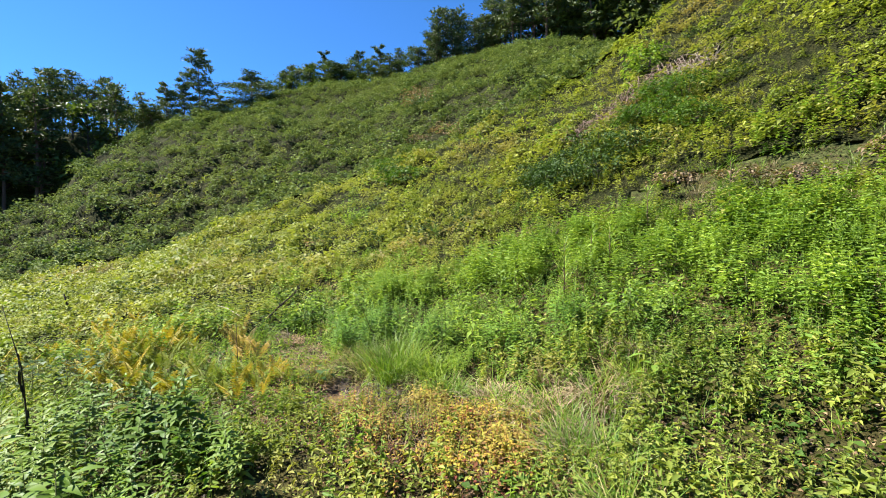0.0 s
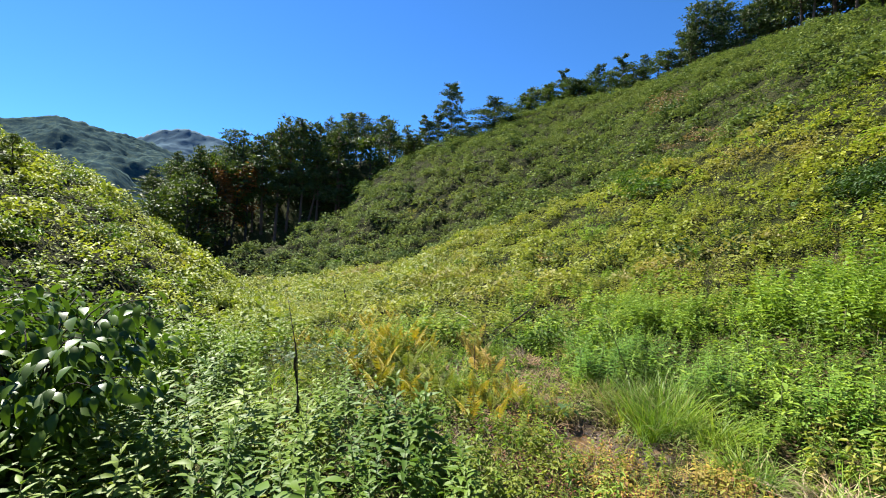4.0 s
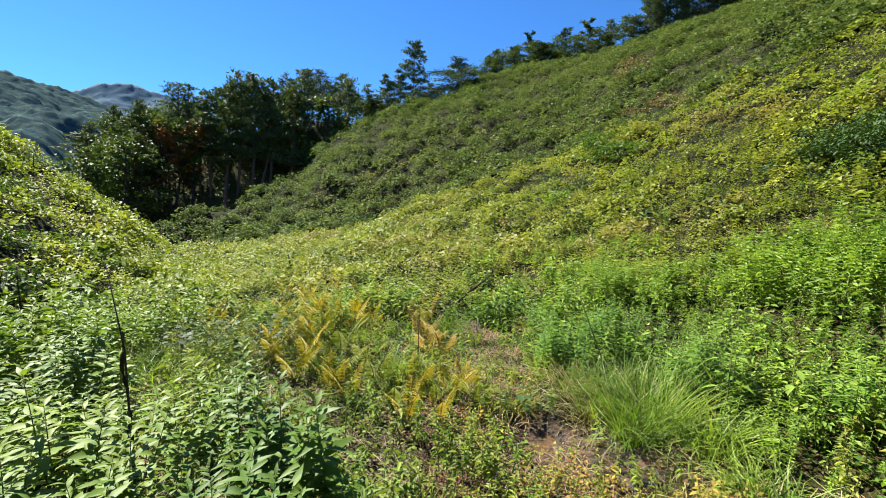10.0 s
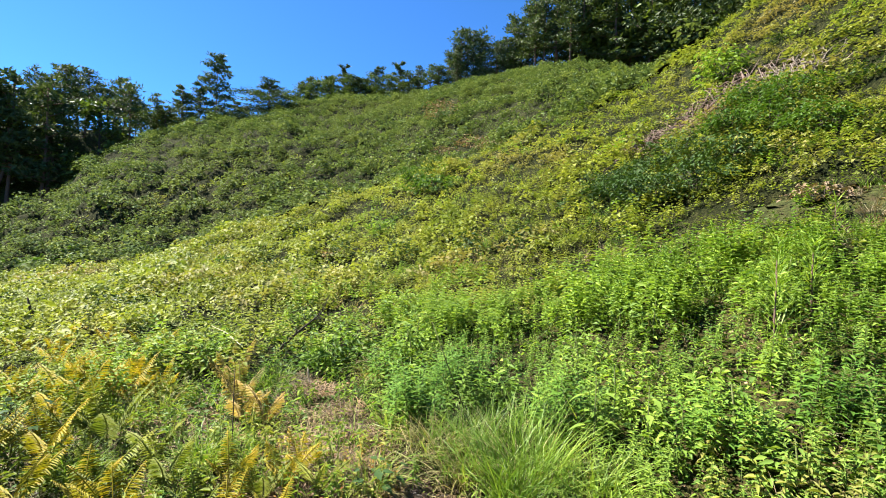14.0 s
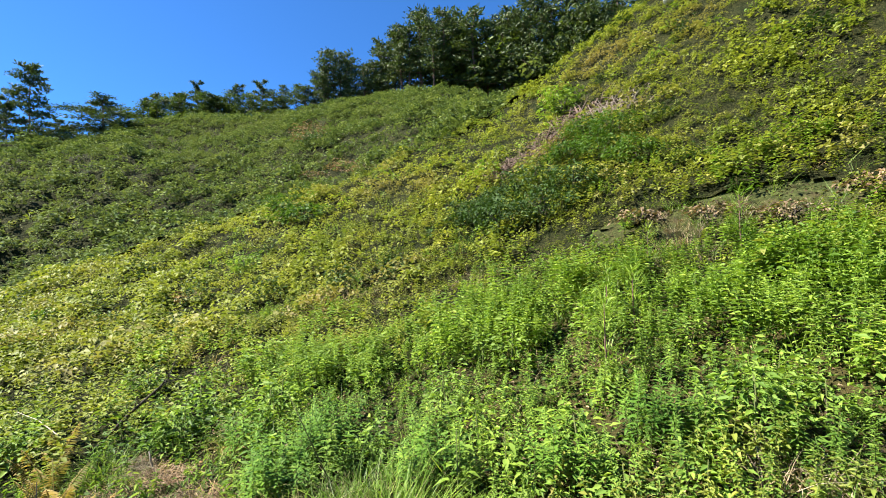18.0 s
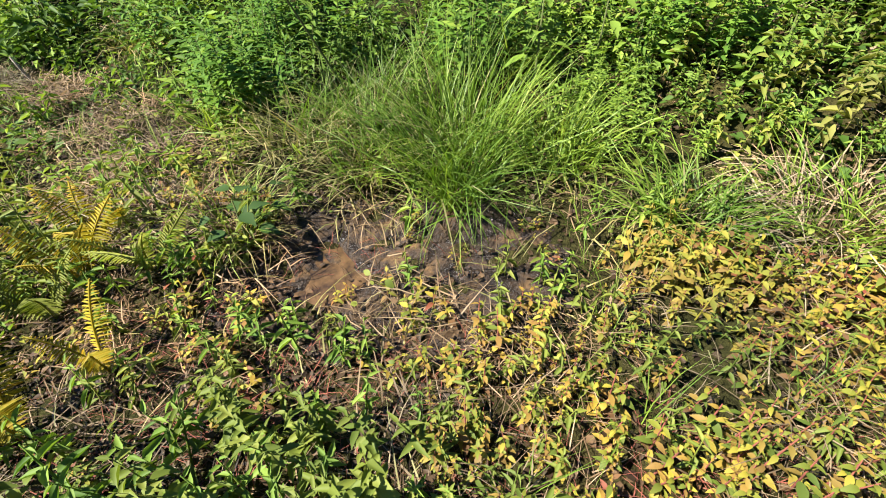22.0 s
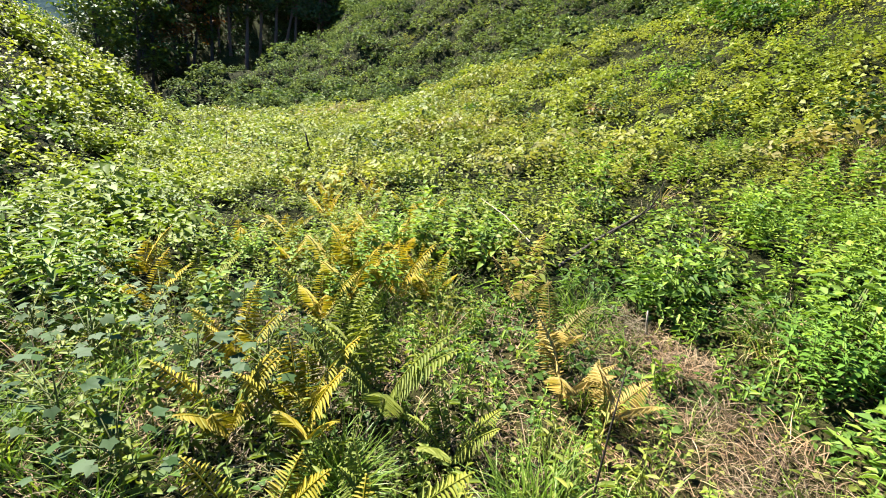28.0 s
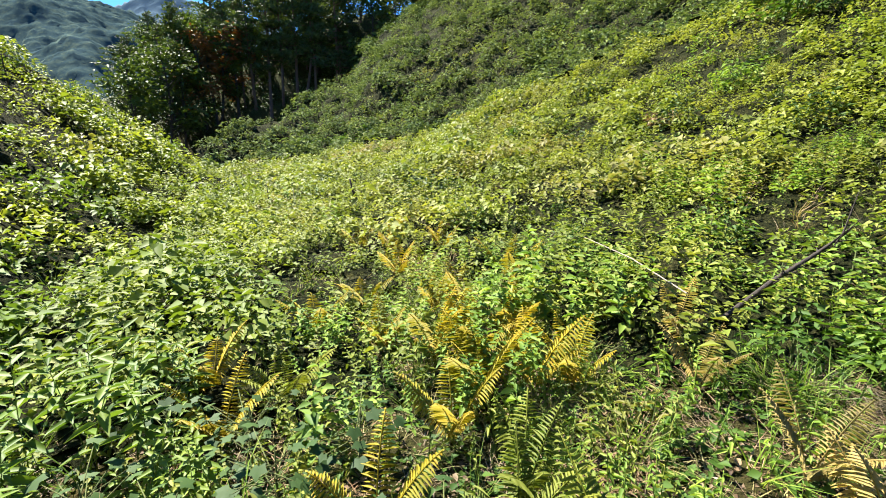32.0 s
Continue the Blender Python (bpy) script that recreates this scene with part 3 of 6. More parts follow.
def scattered(templates, pos, rg, scale=(0.8, 1.2), lean=0.12, clump=1.0, cell=0.0, swell=0.0, least=0.0):
    """All plants of one sort in one mesh: templates turned, sized and tilted at the places, swelling into cushions of width cell."""
    vs, fs, n = [], [], 0
    if cell:
        dome = cushions(pos[:, 0], pos[:, 1], cell)
        pos, dome = pos[dome > least], dome[dome > least]
        pos = pos + np.stack([0 * dome, 0 * dome, swell * dome], -1)
    pick = rg.integers(0, len(templates), len(pos))
    for k, (tv, tf) in enumerate(templates):
        p = pos[pick == k]
        if not len(p):
            continue
        a, s = rg.uniform(0, 6.28, len(p)), rg.uniform(*scale, len(p))
        if cell:
            s = s * (0.38 + 0.82 * dome[pick == k])
        s = s * (1 + clump * (0.8 * vnoise(p[:, 0] * 0.8 + 5, p[:, 1] * 0.8) + 0.4 * vnoise(p[:, 0] * 2.3, p[:, 1] * 2.3 + 8)))
        c, d = np.cos(a)[:, None], np.sin(a)[:, None]
        l = rg.normal(0, lean, (len(p), 2))
        x = c * tv[None, :, 0] - d * tv[None, :, 1] + l[:, :1] * tv[None, :, 2]
        y = d * tv[None, :, 0] + c * tv[None, :, 1] + l[:, 1:] * tv[None, :, 2]
        z = np.broadcast_to(tv[None, :, 2], x.shape)
        v = np.stack([x, y, z], -1) * s[:, None, None] + p[:, None, :]
        vs.append(v.reshape(-1, 3))
        fs.append((tf[None] + (np.arange(len(p)) * len(tv))[:, None, None] + n).reshape(-1, 3))
        n += len(p) * len(tv)
    return np.concatenate(vs), np.concatenate(fs)


def stuff(name, templates, pos, material, label, category, rg, **kw):
    if not len(pos):
        return
    v, f = scattered(templates, pos, rg, **kw)
    ob = new(name, mesh_from(name, v, f, material))
    tagged(ob, label, category, kind="stuff")


def sown(rg, az0, az1, r0, r1, per_m2, keep=None, sink=0.02):
    """Random places on the ground in a sector round the walk, with their heights."""
    area = radians(az1 - az0) / 2 * (r1 * r1 - r0 * r0)
    n = int(area * per_m2)
    a, r = np.radians(rg.uniform(az0, az1, n)), np.sqrt(rg.uniform(r0 * r0, r1 * r1, n))
    x, y = r * np.sin(a), r * np.cos(a)
    if keep is not None:
        k = keep(x, y)
        x, y = x[k], y[k]
    return np.stack([x, y, land(x, y) - sink], -1)


def gold_patch(x, y):
    south = ((x - 2.06) / 0.57) ** 2 + ((y - 0.82) / 1.02) ** 2 + 0.8 * vnoise(x * 3, y * 3) < 1
    north = ((x - 1.95) / 0.42) ** 2 + ((y - 1.72) / 0.36) ** 2 + 0.8 * vnoise(x * 3, y * 3) < 1
    return south | north


def wet_patch(x, y):
    return (((x - 2.47) / 0.3) ** 2 + ((y - 2.73) / 0.36) ** 2 + 0.9 * vnoise(x * 5, y * 5) < 1) | (((x - 2.62) / 0.24) ** 2 + ((y - 2.05) / 0.34) ** 2 + 0.9 * vnoise(x * 5, y * 5) < 1)


def litter_band(x, y):
    mid = np.interp(y, [2.9, 3.5, 4.0, 4.5, 5.2, 6.2], [2.35, 2.55, 2.84, 3.08, 3.3, 3.65])
    return (y > 2.9) & (y < 6.2) & (np.abs(x - mid - 0.1) < 0.28 + 0.7 * vnoise(x * 2, y * 2)) & (vnoise(x * 3.7 + 5, y * 3.7) > -0.1)


def fern_band(x, y):
    return (y > 3.6) & (y < 10.5) & (np.abs(x - 1.45 - 0.1 * (y - 4.5)) < 0.75 + 1.2 * vnoise(x * 1.3 + 4, y * 1.3))


def lobed_bed(x, y):
    return ((x - 0.25) / 1.0) ** 2 + ((y - 5.2) / 1.2) ** 2 < 1


def tussock_spot(x, y):
    spot = np.hypot(x - 3.08, y - 2.25) < 0.38
    for tx, ty, tr in ((2.96, 0.75, 0.34), (2.85, 0.1, 0.36), (2.45, -0.25, 0.32), (3.25, -0.2, 0.3), (3.2, 3.15, 0.26), (3.45, 2.88, 0.26)):
        spot = spot | (np.hypot(x - tx, y - ty) < tr)
    return spot


def scar(x, y):
    """Strip of dead brushwood running down the near spur, and the bare bank under it."""
    s = np.interp(y, [1.6, 2.34, 3.77, 4.96, 5.4], [17.2, 17.4, 16.5, 15.4, 14.9])
    strip = (np.abs(x - s) < 0.62 + 0.5 * vnoise(x * 2, y * 2)) & (y > 1.4) & (y < 5.3)
    az, r = np.degrees(np.arctan2(x, y)), np.hypot(x, y)
    bank = (np.abs(r - 10.1) < 0.38 + 0.9 * vnoise(x * 1.1 + 2, y * 1.1)) & (az > 80)
    return strip | bank


def in_sight(x, y):
    """On the far slope: not hidden behind the near spur, and before its own crest."""
    az, r = np.arctan2(x, y), np.hypot(x, y)
    deg = np.degrees(az)
    near = np.interp(deg, [-2, 5, 12, 20, 28, 40, 48, 62, 74, 90], [38, 36, 33, 30, 27, 25, 23, 22.5, 23.5, 24.5])
    crest = np.interp(deg, [-30, -5, 3, 10, 14, 24, 39, 54, 64, 74, 180], [44, 46, 50, 56, 62, 70, 80, 84, 80, 70, 60]) + 1
    brow = land(near * np.sin(az), near * np.cos(az)) / near
    return (r > near) & (r < crest) & (land(x, y) / r > brow - 0.05)


def bare_spots(x, y):
    return gold_patch(x, y) | wet_patch(x, y) | litter_band(x, y) | tussock_spot(x, y)


WALK_LINE = [(-0.82, -1.65), (-0.55, -0.85), (0.0, 0.0), (0.35, 0.8), (0.72, 0.83), (1.1, 1.4), (1.66, 2.35), (1.1, 2.75), (0.8, 3.05), (0.8, 4.0), (0.55, 4.55)]


def underfoot(x, y):
    """The trodden line of the walk, where nothing tall grows."""
    near = np.full(np.shape(x), 9.0)
    for (ax, ay), (bx, by) in zip(WALK_LINE, WALK_LINE[1:]):
        s = np.clip(((x - ax) * (bx - ax) + (y - ay) * (by - ay)) / ((bx - ax) ** 2 + (by - ay) ** 2), 0, 1)
        near = np.minimum(near, np.hypot(x - ax - s * (bx - ax), y - ay - s * (by - ay)))
    return near < 0.3


# ---- distance ----
def mountain(name, az0, az1, r0, r1, knots, angles, bump, cell, material, label):
    nx = int(radians(az1 - az0) * r1 / cell)
    ny = int((r1 - r0) / cell * 1.2)
    a, s = np.meshgrid(np.radians(np.linspace(az0, az1, nx)), np.linspace(0, 1, ny))
    r = r0 + (r1 - r0) * s
    top = r1 * np.tan(np.radians(np.interp(np.degrees(a), knots, angles)))
    x, y = r * np.sin(a), r * np.cos(a)
    z = -20 + (top + 20) * (1.2 * s - 0.2 * s * s)
    z = z + r1 * 0.02 * s * vnoise(x / r1 * 25, y / r1 * 25) * (1 - s * s) * 4
    crown = np.abs(vnoise(x / bump, y / bump)) + 0.6 * np.abs(vnoise(x / bump * 2.3 + 7, y / bump * 2.3))
    z = z + bump * 0.9 * crown
    back = np.stack([x[-1] * 1.15, y[-1] * 1.15, np.full(nx, -60.0)], -1)
    v = np.concatenate([np.stack([x, y, z], -1).reshape(-1, 3), back])
    gi = np.arange(ny)[:, None] * nx + np.arange(nx - 1)[None]
    q = np.stack([gi, gi + 1, gi + 1 + nx, gi + nx], -1).reshape(-1, 4)
    tagged(part(name, mesh_from(name, v, q, material)), label, "mountain", kind="structure")


# haze on these backdrops comes only from their tinted colours
mountain("backdrop_ridge", -75, 6, 260, 460, [-75, -45, -30, -24, -21, -18.6, -15.8, -12, -9, -5, 5], [13, 10, 9.4, 9.9, 10.5, 11.2, 10.6, 10.1, 9.2, 7, 4], 5.5, 2.2, WOODS, "wooded mountain ridge tinted blue for haze")
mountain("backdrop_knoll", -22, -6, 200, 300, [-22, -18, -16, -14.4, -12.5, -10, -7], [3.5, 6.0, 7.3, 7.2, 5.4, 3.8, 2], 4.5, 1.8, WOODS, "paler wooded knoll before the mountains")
mountain("backdrop_far", -20, 12, 700, 950, [-20, -13, -10, -8, -5, 1, 11], [8, 9.8, 11.4, 11.8, 11.3, 9.6, 7], 9.0, 4.5, HAZY, "distant mountain top coloured haze blue")


# ---- trees ----
def grafted(axis, radii, limbs):
    """Trunk and limbs as one branching piece of wood."""
    v, f = tube(axis, radii, 7)
    vs, fs, n = [v], [f], len(v)
    for pts, rr in limbs:
        lv, lf = tube(pts, rr, 4)
        root = int(np.argmin(np.linalg.norm(v[:-1] - lv[0], axis=1)))
        vs.append(lv)
        fs += [lf + n, np.array([(root, n, n + 1), (root, n + 2, n + 3)])]
        n += len(lv)
    return np.concatenate(vs), np.concatenate(fs)


def pine_tree(seed, height, spread, limbs=22, low=0.42, pads=3):
    """A red pine: bare lower trunk, whorls of level limbs, flat pads of needles with sky between."""
    rg = np.random.default_rng(seed)
    tree = new("pine_tree")
    bend = rg.normal(0, 0.03 * height, 2)
    z = np.linspace(0, 1, 9)
    axis = np.stack([bend[0] * np.sin(z * 2.6), bend[1] * np.sin(z * 2.2), z * height], -1)
    wood, green = [], []
    for i in range(limbs):
        s = low + (0.99 - low) * (i + rg.uniform(0, 0.8)) / limbs
        u = (s - low) / (1 - low)
        p = np.array([np.interp(s, z, axis[:, k]) for k in range(3)])
        a = 2.4 * i + rg.normal(0, 0.5)
        ln = spread * (min(1.0, 0.55 + 2.2 * u) * (1.05 - u) ** 0.75 + 0.10) * rg.uniform(0.6, 1.2)
        tip = p + ln * np.array([math.cos(a), math.sin(a), rg.uniform(-0.05, 0.3) + 0.5 * u * u])
        mid = (p + tip) / 2 + np.array([0, 0, -0.06 * ln])
        wood.append(([p, mid, tip], [0.0042 * height, 0.0028 * height, 0.001 * height]))
        for k in range(pads):
            c = p + (tip - p) * (1.0 - 0.32 * k) + rg.normal(0, 0.1 * ln, 3) * (1, 1, 0.3)
            wide = (0.2 + 0.11 * ln) * rg.uniform(0.8, 1.25)
            for j in range(int((13 if low > 0.2 else 36) + 9 * ln)):
                q = c + np.clip(rg.normal(0, 0.85, 3), -1.3, 1.3) * np.array([wide, wide, 0.34 * wide])
                v, f = leaf(rg.uniform(0.26, 0.5), rg.uniform(0.10, 0.17), 0.25, 0.0, 1)
                green.append((placed(v, rg.uniform(0, 6.28), rg.uniform(-0.2, 1.0), rg.uniform(0, 3), q), f))
    part("trunk", shade(mesh_from("trunk", *grafted(axis, 0.011 * height * (1.05 - z * 0.9) + 0.02, wood), PINEBARK)), tree)
    part("crown", mesh_from("crown", *joined(green), NEEDLE), tree)
    return tree


def broad_tree(seed, height, spread, material, size=0.36, leaves=58, low=0.22):
    rg = np.random.default_rng(seed)
    tree = new("broadleaf_tree")
    z = np.linspace(0, 1, 6)
    bend = rg.normal(0, 0.04 * height, 2)
    axis = np.stack([bend[0] * np.sin(z * 2), bend[1] * np.sin(z * 2.4), z * height * 0.85], -1)
    wood, green = [], []
    for i in range(20):
        s = low + (0.98 - low) * (i + rg.uniform(0, 1)) / 20
        p = np.array([np.interp(s * 0.9, z, axis[:, k]) for k in range(3)])
        a = rg.uniform(0, 6.28)
        ln = spread * math.sin(min(1.0, (1.04 - s) * 1.9) * 1.4) * rg.uniform(0.5, 1.1)
        tip = p + np.array([math.cos(a) * ln, math.sin(a) * ln, rg.uniform(0.1, 0.6) * ln + 0.05 * height])
        wood.append(([p, (p + tip) / 2, tip], [0.004 * height, 0.0025 * height, 0.001 * height]))
        for j in range(leaves):
            q = tip + rg.normal(0, 1, 3) * np.array([0.25, 0.25, 0.2]) * spread * rg.uniform(0.4, 1)
            v, f = leaf(size * rg.uniform(0.6, 1.3), size * 0.6, 0.2, 0.2, 1)
            green.append((placed(v, rg.uniform(0, 6.28), rg.uniform(-0.7, 0.5), rg.normal(0, 0.5), q), f))
    part("trunk", shade(mesh_from("trunk", *grafted(axis, 0.012 * height * (1.05 - z) + 0.015, wood), DARKBARK)), tree)
    part("crown", mesh_from("crown", *joined(green), material), tree)
    return tree


PINES = [pine_tree(11, 10, 2.0), pine_tree(12, 10, 2.3, 24), pine_tree(13, 10, 1.7, 18, 0.35), pine_tree(14, 10, 2.6, 24, 0.3)]
FULL = [pine_tree(15, 10, 3.2, 32, 0.08), pine_tree(16, 10, 2.7, 28, 0.12), pine_tree(17, 10, 3.4, 28, 0.06)]
LEAFY = [broad_tree(21, 10, 2.3, CANOPY), broad_tree(22, 10, 1.9, CANOPY), broad_tree(23, 10, 2.7, CANOPY), broad_tree(24, 10, 1.5, NEEDLE, 0.28, 70, 0.1)]
AUTUMN = broad_tree(25, 10, 1.8, RUST)
for ob in PINES + FULL:
    tagged(ob, "dark green red-barked pine with tufted crown", "pine", "pines on the ridge")
for ob in LEAFY:
    tagged(ob, "dark green broadleaf tree with uneven crown", "tree", "trees on the ridge")
tagged(AUTUMN, "broadleaf tree with rust-red autumn leaves", "tree")
fresh = set(PINES + FULL + LEAFY + [AUTUMN])


def plant_tree(kind, az, r, top_el=None, height=None, rg=rng):
    x, y = r * math.sin(radians(az)), r * math.cos(radians(az))
    z = float(land(x, y))
    h = height or r * math.tan(radians(top_el)) - z
    k = h / 10
    wide = (k * 0.9 + 0.1) * float(rg.uniform(0.85, 1.2)) if h > 6 else (k * 2.0 + 0.5 if r > 50 else k * 1.15)
    m = Matrix.LocRotScale((x, y, z - 0.15), Euler((0, 0, float(rg.uniform(0, 6.28)))), (wide, wide, k))
    if kind in fresh:
        fresh.discard(kind)
        kind.matrix_basis = m
        return kind
    made = copy_thing(kind, Matrix.Identity(4))
    made.matrix_basis = m
    return made


# tall stand on the shaded bank
for i in range(80):
    az = -11.4 + 31 * ((i * 0.618) % 1.0)
    r = float(rng.uniform(70, 92))
    top = float(np.interp(az, [-11.3, -7, -4.7, 3, 11, 15.4, 19.5], [7.6, 11.2, 12.3, 14.3, 16.2, 15.8, 15.2])) + float(rng.uniform(-2.2, 0.3))
    kind = (PINES + PINES + LEAFY[:2] + [LEAFY[3]] if az > 0 else PINES + LEAFY)[int(rng.integers(0, 11 if az > 0 else 8))]
    plant_tree(kind, az, r, top)
for az, r, top in ((-10.5, 66, 7.4), (-8.9, 67, 8.8), (-11.5, 69, 6.0), (-7.4, 68, 9.5), (-12.3, 72, 5.0)):
    plant_tree(LEAFY[0] if r < 68 else LEAFY[3], az, r, top)
for az, r, top in ((-5.2, 71, 10.4), (-2.0, 72, 10.8)):
    plant_tree(AUTUMN, az, r, top)
# along the crest of the vine slope
for kind, az, r, top in ((0, 23.0, 71, 20.2), (1, 21.4, 73, 17.0), (1, 19.6, 72, 16.2), (2, 28.4, 73, 18.6), (1, 25.0, 74, 15.6)):
    plant_tree(FULL[kind], az, r, top)
for i in range(84):
    az = 30.6 + 62 * i / 83 + float(rng.uniform(-0.8, 0.8))
    r = float(np.interp(az, [32, 55, 65, 75, 90], [77, 86, 84, 80, 72])) + float(rng.uniform(0, 9))
    top = float(np.interp(az, [31, 35, 39, 45, 49, 52, 55, 61, 69, 77, 83], [18.8, 20.4, 20.6, 22.0, 24.0, 27.0, 25.6, 30.4, 31.4, 30.8, 30.6])) + float(rng.uniform(-2.4, 0.4) if az > 44 else rng.uniform(-0.5, 1.0))
    plant_tree((PINES + PINES + LEAFY[:2])[int(rng.integers(0, 10))] if az > 44 else (LEAFY[0], LEAFY[1], FULL[1])[i % 3], az, r, top)
# wood edge above the near spur
for kind, az, r, h in ((PINES[2], 97.5, 27.5, 2.6), (LEAFY[0], 101, 28, 4.2), (LEAFY[2], 104.5, 27.5, 5.0), (LEAFY[1], 108, 28, 5.6), (LEAFY[2], 112, 27, 6.0), (PINES[0], 110, 30, 7.5), (LEAFY[0], 116, 27, 6.0), (LEAFY[1], 121, 27, 6.5), (PINES[3], 118, 30, 8.0), (LEAFY[2], 127, 27, 6.5)):
    plant_tree(kind, az, r, height=h)
# thin young trees on the left spur
for az, r, h in ((-24.2, 18.6, 1.6), (-28.6, 18.2, 1.9), (-23.2, 19.0, 0.9), (-27.2, 18.8, 1.1)):
    plant_tree(LEAFY[1], az, r, height=h)

# ---- vegetation ----
def trio(rg):
    """Three leafy stems growing side by side."""
    out = []
    for k in range(3):
        v, f = paired(rg, 0.42, 11, 0.085, 0.029)[0]
        out.append((v + np.array([0.085 * math.cos(2.1 * k), 0.085 * math.sin(2.1 * k), 0]), f))
    return joined(out)


rv = np.random.default_rng(31)
NEAR_TALL = [paired(rv, 0.58, 11, 0.125, 0.04)[0] for _ in range(8)]
NEAR_WIDE = [herb(rv, 0.48, 18, 0.085, 0.04, 2, 0.4, 0.25) for _ in range(5)]
LUSH_T = [trio(rv) for _ in range(8)]
MID_T = [herb(rv, 0.46, 14, 0.10, 0.045, 1, 0.3, 0.25, 2, 0.10, False) for _ in range(8)]
MID_LUSH = [herb(rv, 0.46, 18, 0.11, 0.05, 1, 0.3, 0.25, 2, 0.12, False) for _ in range(8)]
SLOPE_T = [tuft(rv, 0.27, 0.36, 32, 0.092) for _ in range(8)]
VINE_T = [tuft(rv, 0.5, 0.6, 46, 0.17) for _ in range(8)]
BUSHY_T = [tuft(rv, 0.36, 0.5, 48, 0.09) for _ in range(5)]
SPRIG = [herb(rv, 0.26, 10, 0.065, 0.021, 2, 0.5, 0.2) for _ in range(6)]
GOLD_T = [herb(rv, 0.2, 8, 0.054, 0.025, 3, 0.3, 0.2, 3, 0.07) for _ in range(9)]
GOLD_ONE = [stem_and_leaves(rv, 0.21, 13, 0.052, 0.023, 0.3, 0.15, 3) for _ in range(9)]
LUSH_ONE = [paired(rv, 0.46, 18, 0.088, 0.026, 3, False) for _ in range(8)]
NEAR_ONE = [paired(rv, 0.6, 13, 0.128, 0.038, 3, False) for _ in range(8)]
WISP = [blades(rv, 14, 0.42, 0.006, 0.05, 0.7, 1.3, 3) for _ in range(5)]
LITTER = [blades(rv, 12, 0.2, 0.0045, 0.12, 0.7, 0.6, 3) for _ in range(5)]


def tall_side(x, y):
    return x < np.interp(y, [-2, 0, 1.5, 3.0, 4.5], [-0.6, 0.1, 0.7, 0.65, 0.2])


def thatch(name, az0, az1, r0, r1, step, cell, swell, label, keep=None):
    """One swelling dark sheet inside plant cushions, its colour standing for shade among dead stems."""
    az = np.radians(np.arange(az0, az1, math.degrees(step / (0.6 * r1 + 0.4 * r0))))
    a, r = np.meshgrid(az, np.arange(r0, r1, step))
    x, y = r * np.sin(a), r * np.cos(a)
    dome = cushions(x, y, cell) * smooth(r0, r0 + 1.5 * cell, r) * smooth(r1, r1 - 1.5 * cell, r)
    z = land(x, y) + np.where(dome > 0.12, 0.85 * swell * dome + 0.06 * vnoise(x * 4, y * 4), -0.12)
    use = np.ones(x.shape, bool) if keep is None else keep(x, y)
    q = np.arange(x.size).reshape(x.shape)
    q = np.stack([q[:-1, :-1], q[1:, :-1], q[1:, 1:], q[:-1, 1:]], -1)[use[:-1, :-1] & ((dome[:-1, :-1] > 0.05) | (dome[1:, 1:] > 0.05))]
    tagged(part(name, mesh_from(name, np.stack([x, y, z], -1).reshape(-1, 3), q.reshape(-1, 4), GAP_SHADE)), label, "thatch", kind="stuff")


def on_bank(x, y):
    """The steep slope above the path, clear of the walk."""
    return (np.hypot(x, y) > 7.2) | (x < -1.9 - 0.1 * np.abs(y - 3))


def left_side(x, y):
    return x < 1.15 + 0.08 * y


def thick(x, y, amount=0.0, scale=0.8):
    return vnoise(x * scale + 13, y * scale + 2) > amount


def single_herbs(name, templates, pos, material, label, group, rg, most, scale=(0.8, 1.2), centre=(0.8, 2.0), bark=None):
    """The plants nearest the walk, each a thing of its own; the others are returned."""
    order = np.argsort(np.hypot(pos[:, 0] - centre[0], pos[:, 1] - centre[1]))
    meshes = [(mesh_from("stem", *s, bark or STEM), mesh_from("foliage", *l, material)) for s, l in templates]
    for p in pos[order[:most]]:
        ob = new(name)
        stem, foliage = meshes[int(rg.integers(0, len(meshes)))]
        part("stem", stem, ob)
        part("foliage", foliage, ob)
        rise_ = 0.5 + 0.75 * float(cushions(p[0], p[1], 0.55)) if name == "meadow_herb" else 1.0
        s = float(rise_ * rg.uniform(*scale) * (1 + 0.8 * vnoise(p[0] * 0.8 + 5, p[1] * 0.8) + 0.4 * vnoise(p[0] * 2.3, p[1] * 2.3 + 8)))
        ob.matrix_basis = Matrix.LocRotScale(Vector(p), Euler((float(rg.normal(0, 0.1)), float(rg.normal(0, 0.1)), float(rg.uniform(0, 6.28)))), (s, s, s))
        tagged(ob, label, "herb", group)
    return pos[order[most:]]


near_ok = lambda x, y: ~bare_spots(x, y) & ~underfoot(x, y)
rest = single_herbs("upright_herb", NEAR_ONE, sown(rv, -75, 60, 0.7, 7.5, 26, lambda x, y: near_ok(x, y) & tall_side(x, y) & ~fern_band(x, y) & ~lobed_bed(x, y)), NEARLEAF, "upright green herb with narrow pointed leaves", "upright herbs", rv, 300)
stuff("tall_herbs", NEAR_TALL, rest, NEARLEAF, "dense green upright herbs with narrow pointed leaves", "herbs", rv, cell=0.6, swell=0.1, least=0.1)
stuff("low_herbs", NEAR_WIDE, sown(rv, -75, 70, 0.8, 7.5, 16, lambda x, y: near_ok(x, y) & left_side(x, y) & ~fern_band(x, y)), HERB, "low broad-leaved green undergrowth", "herbs", rv, scale=(0.55, 0.95), clump=0.4)
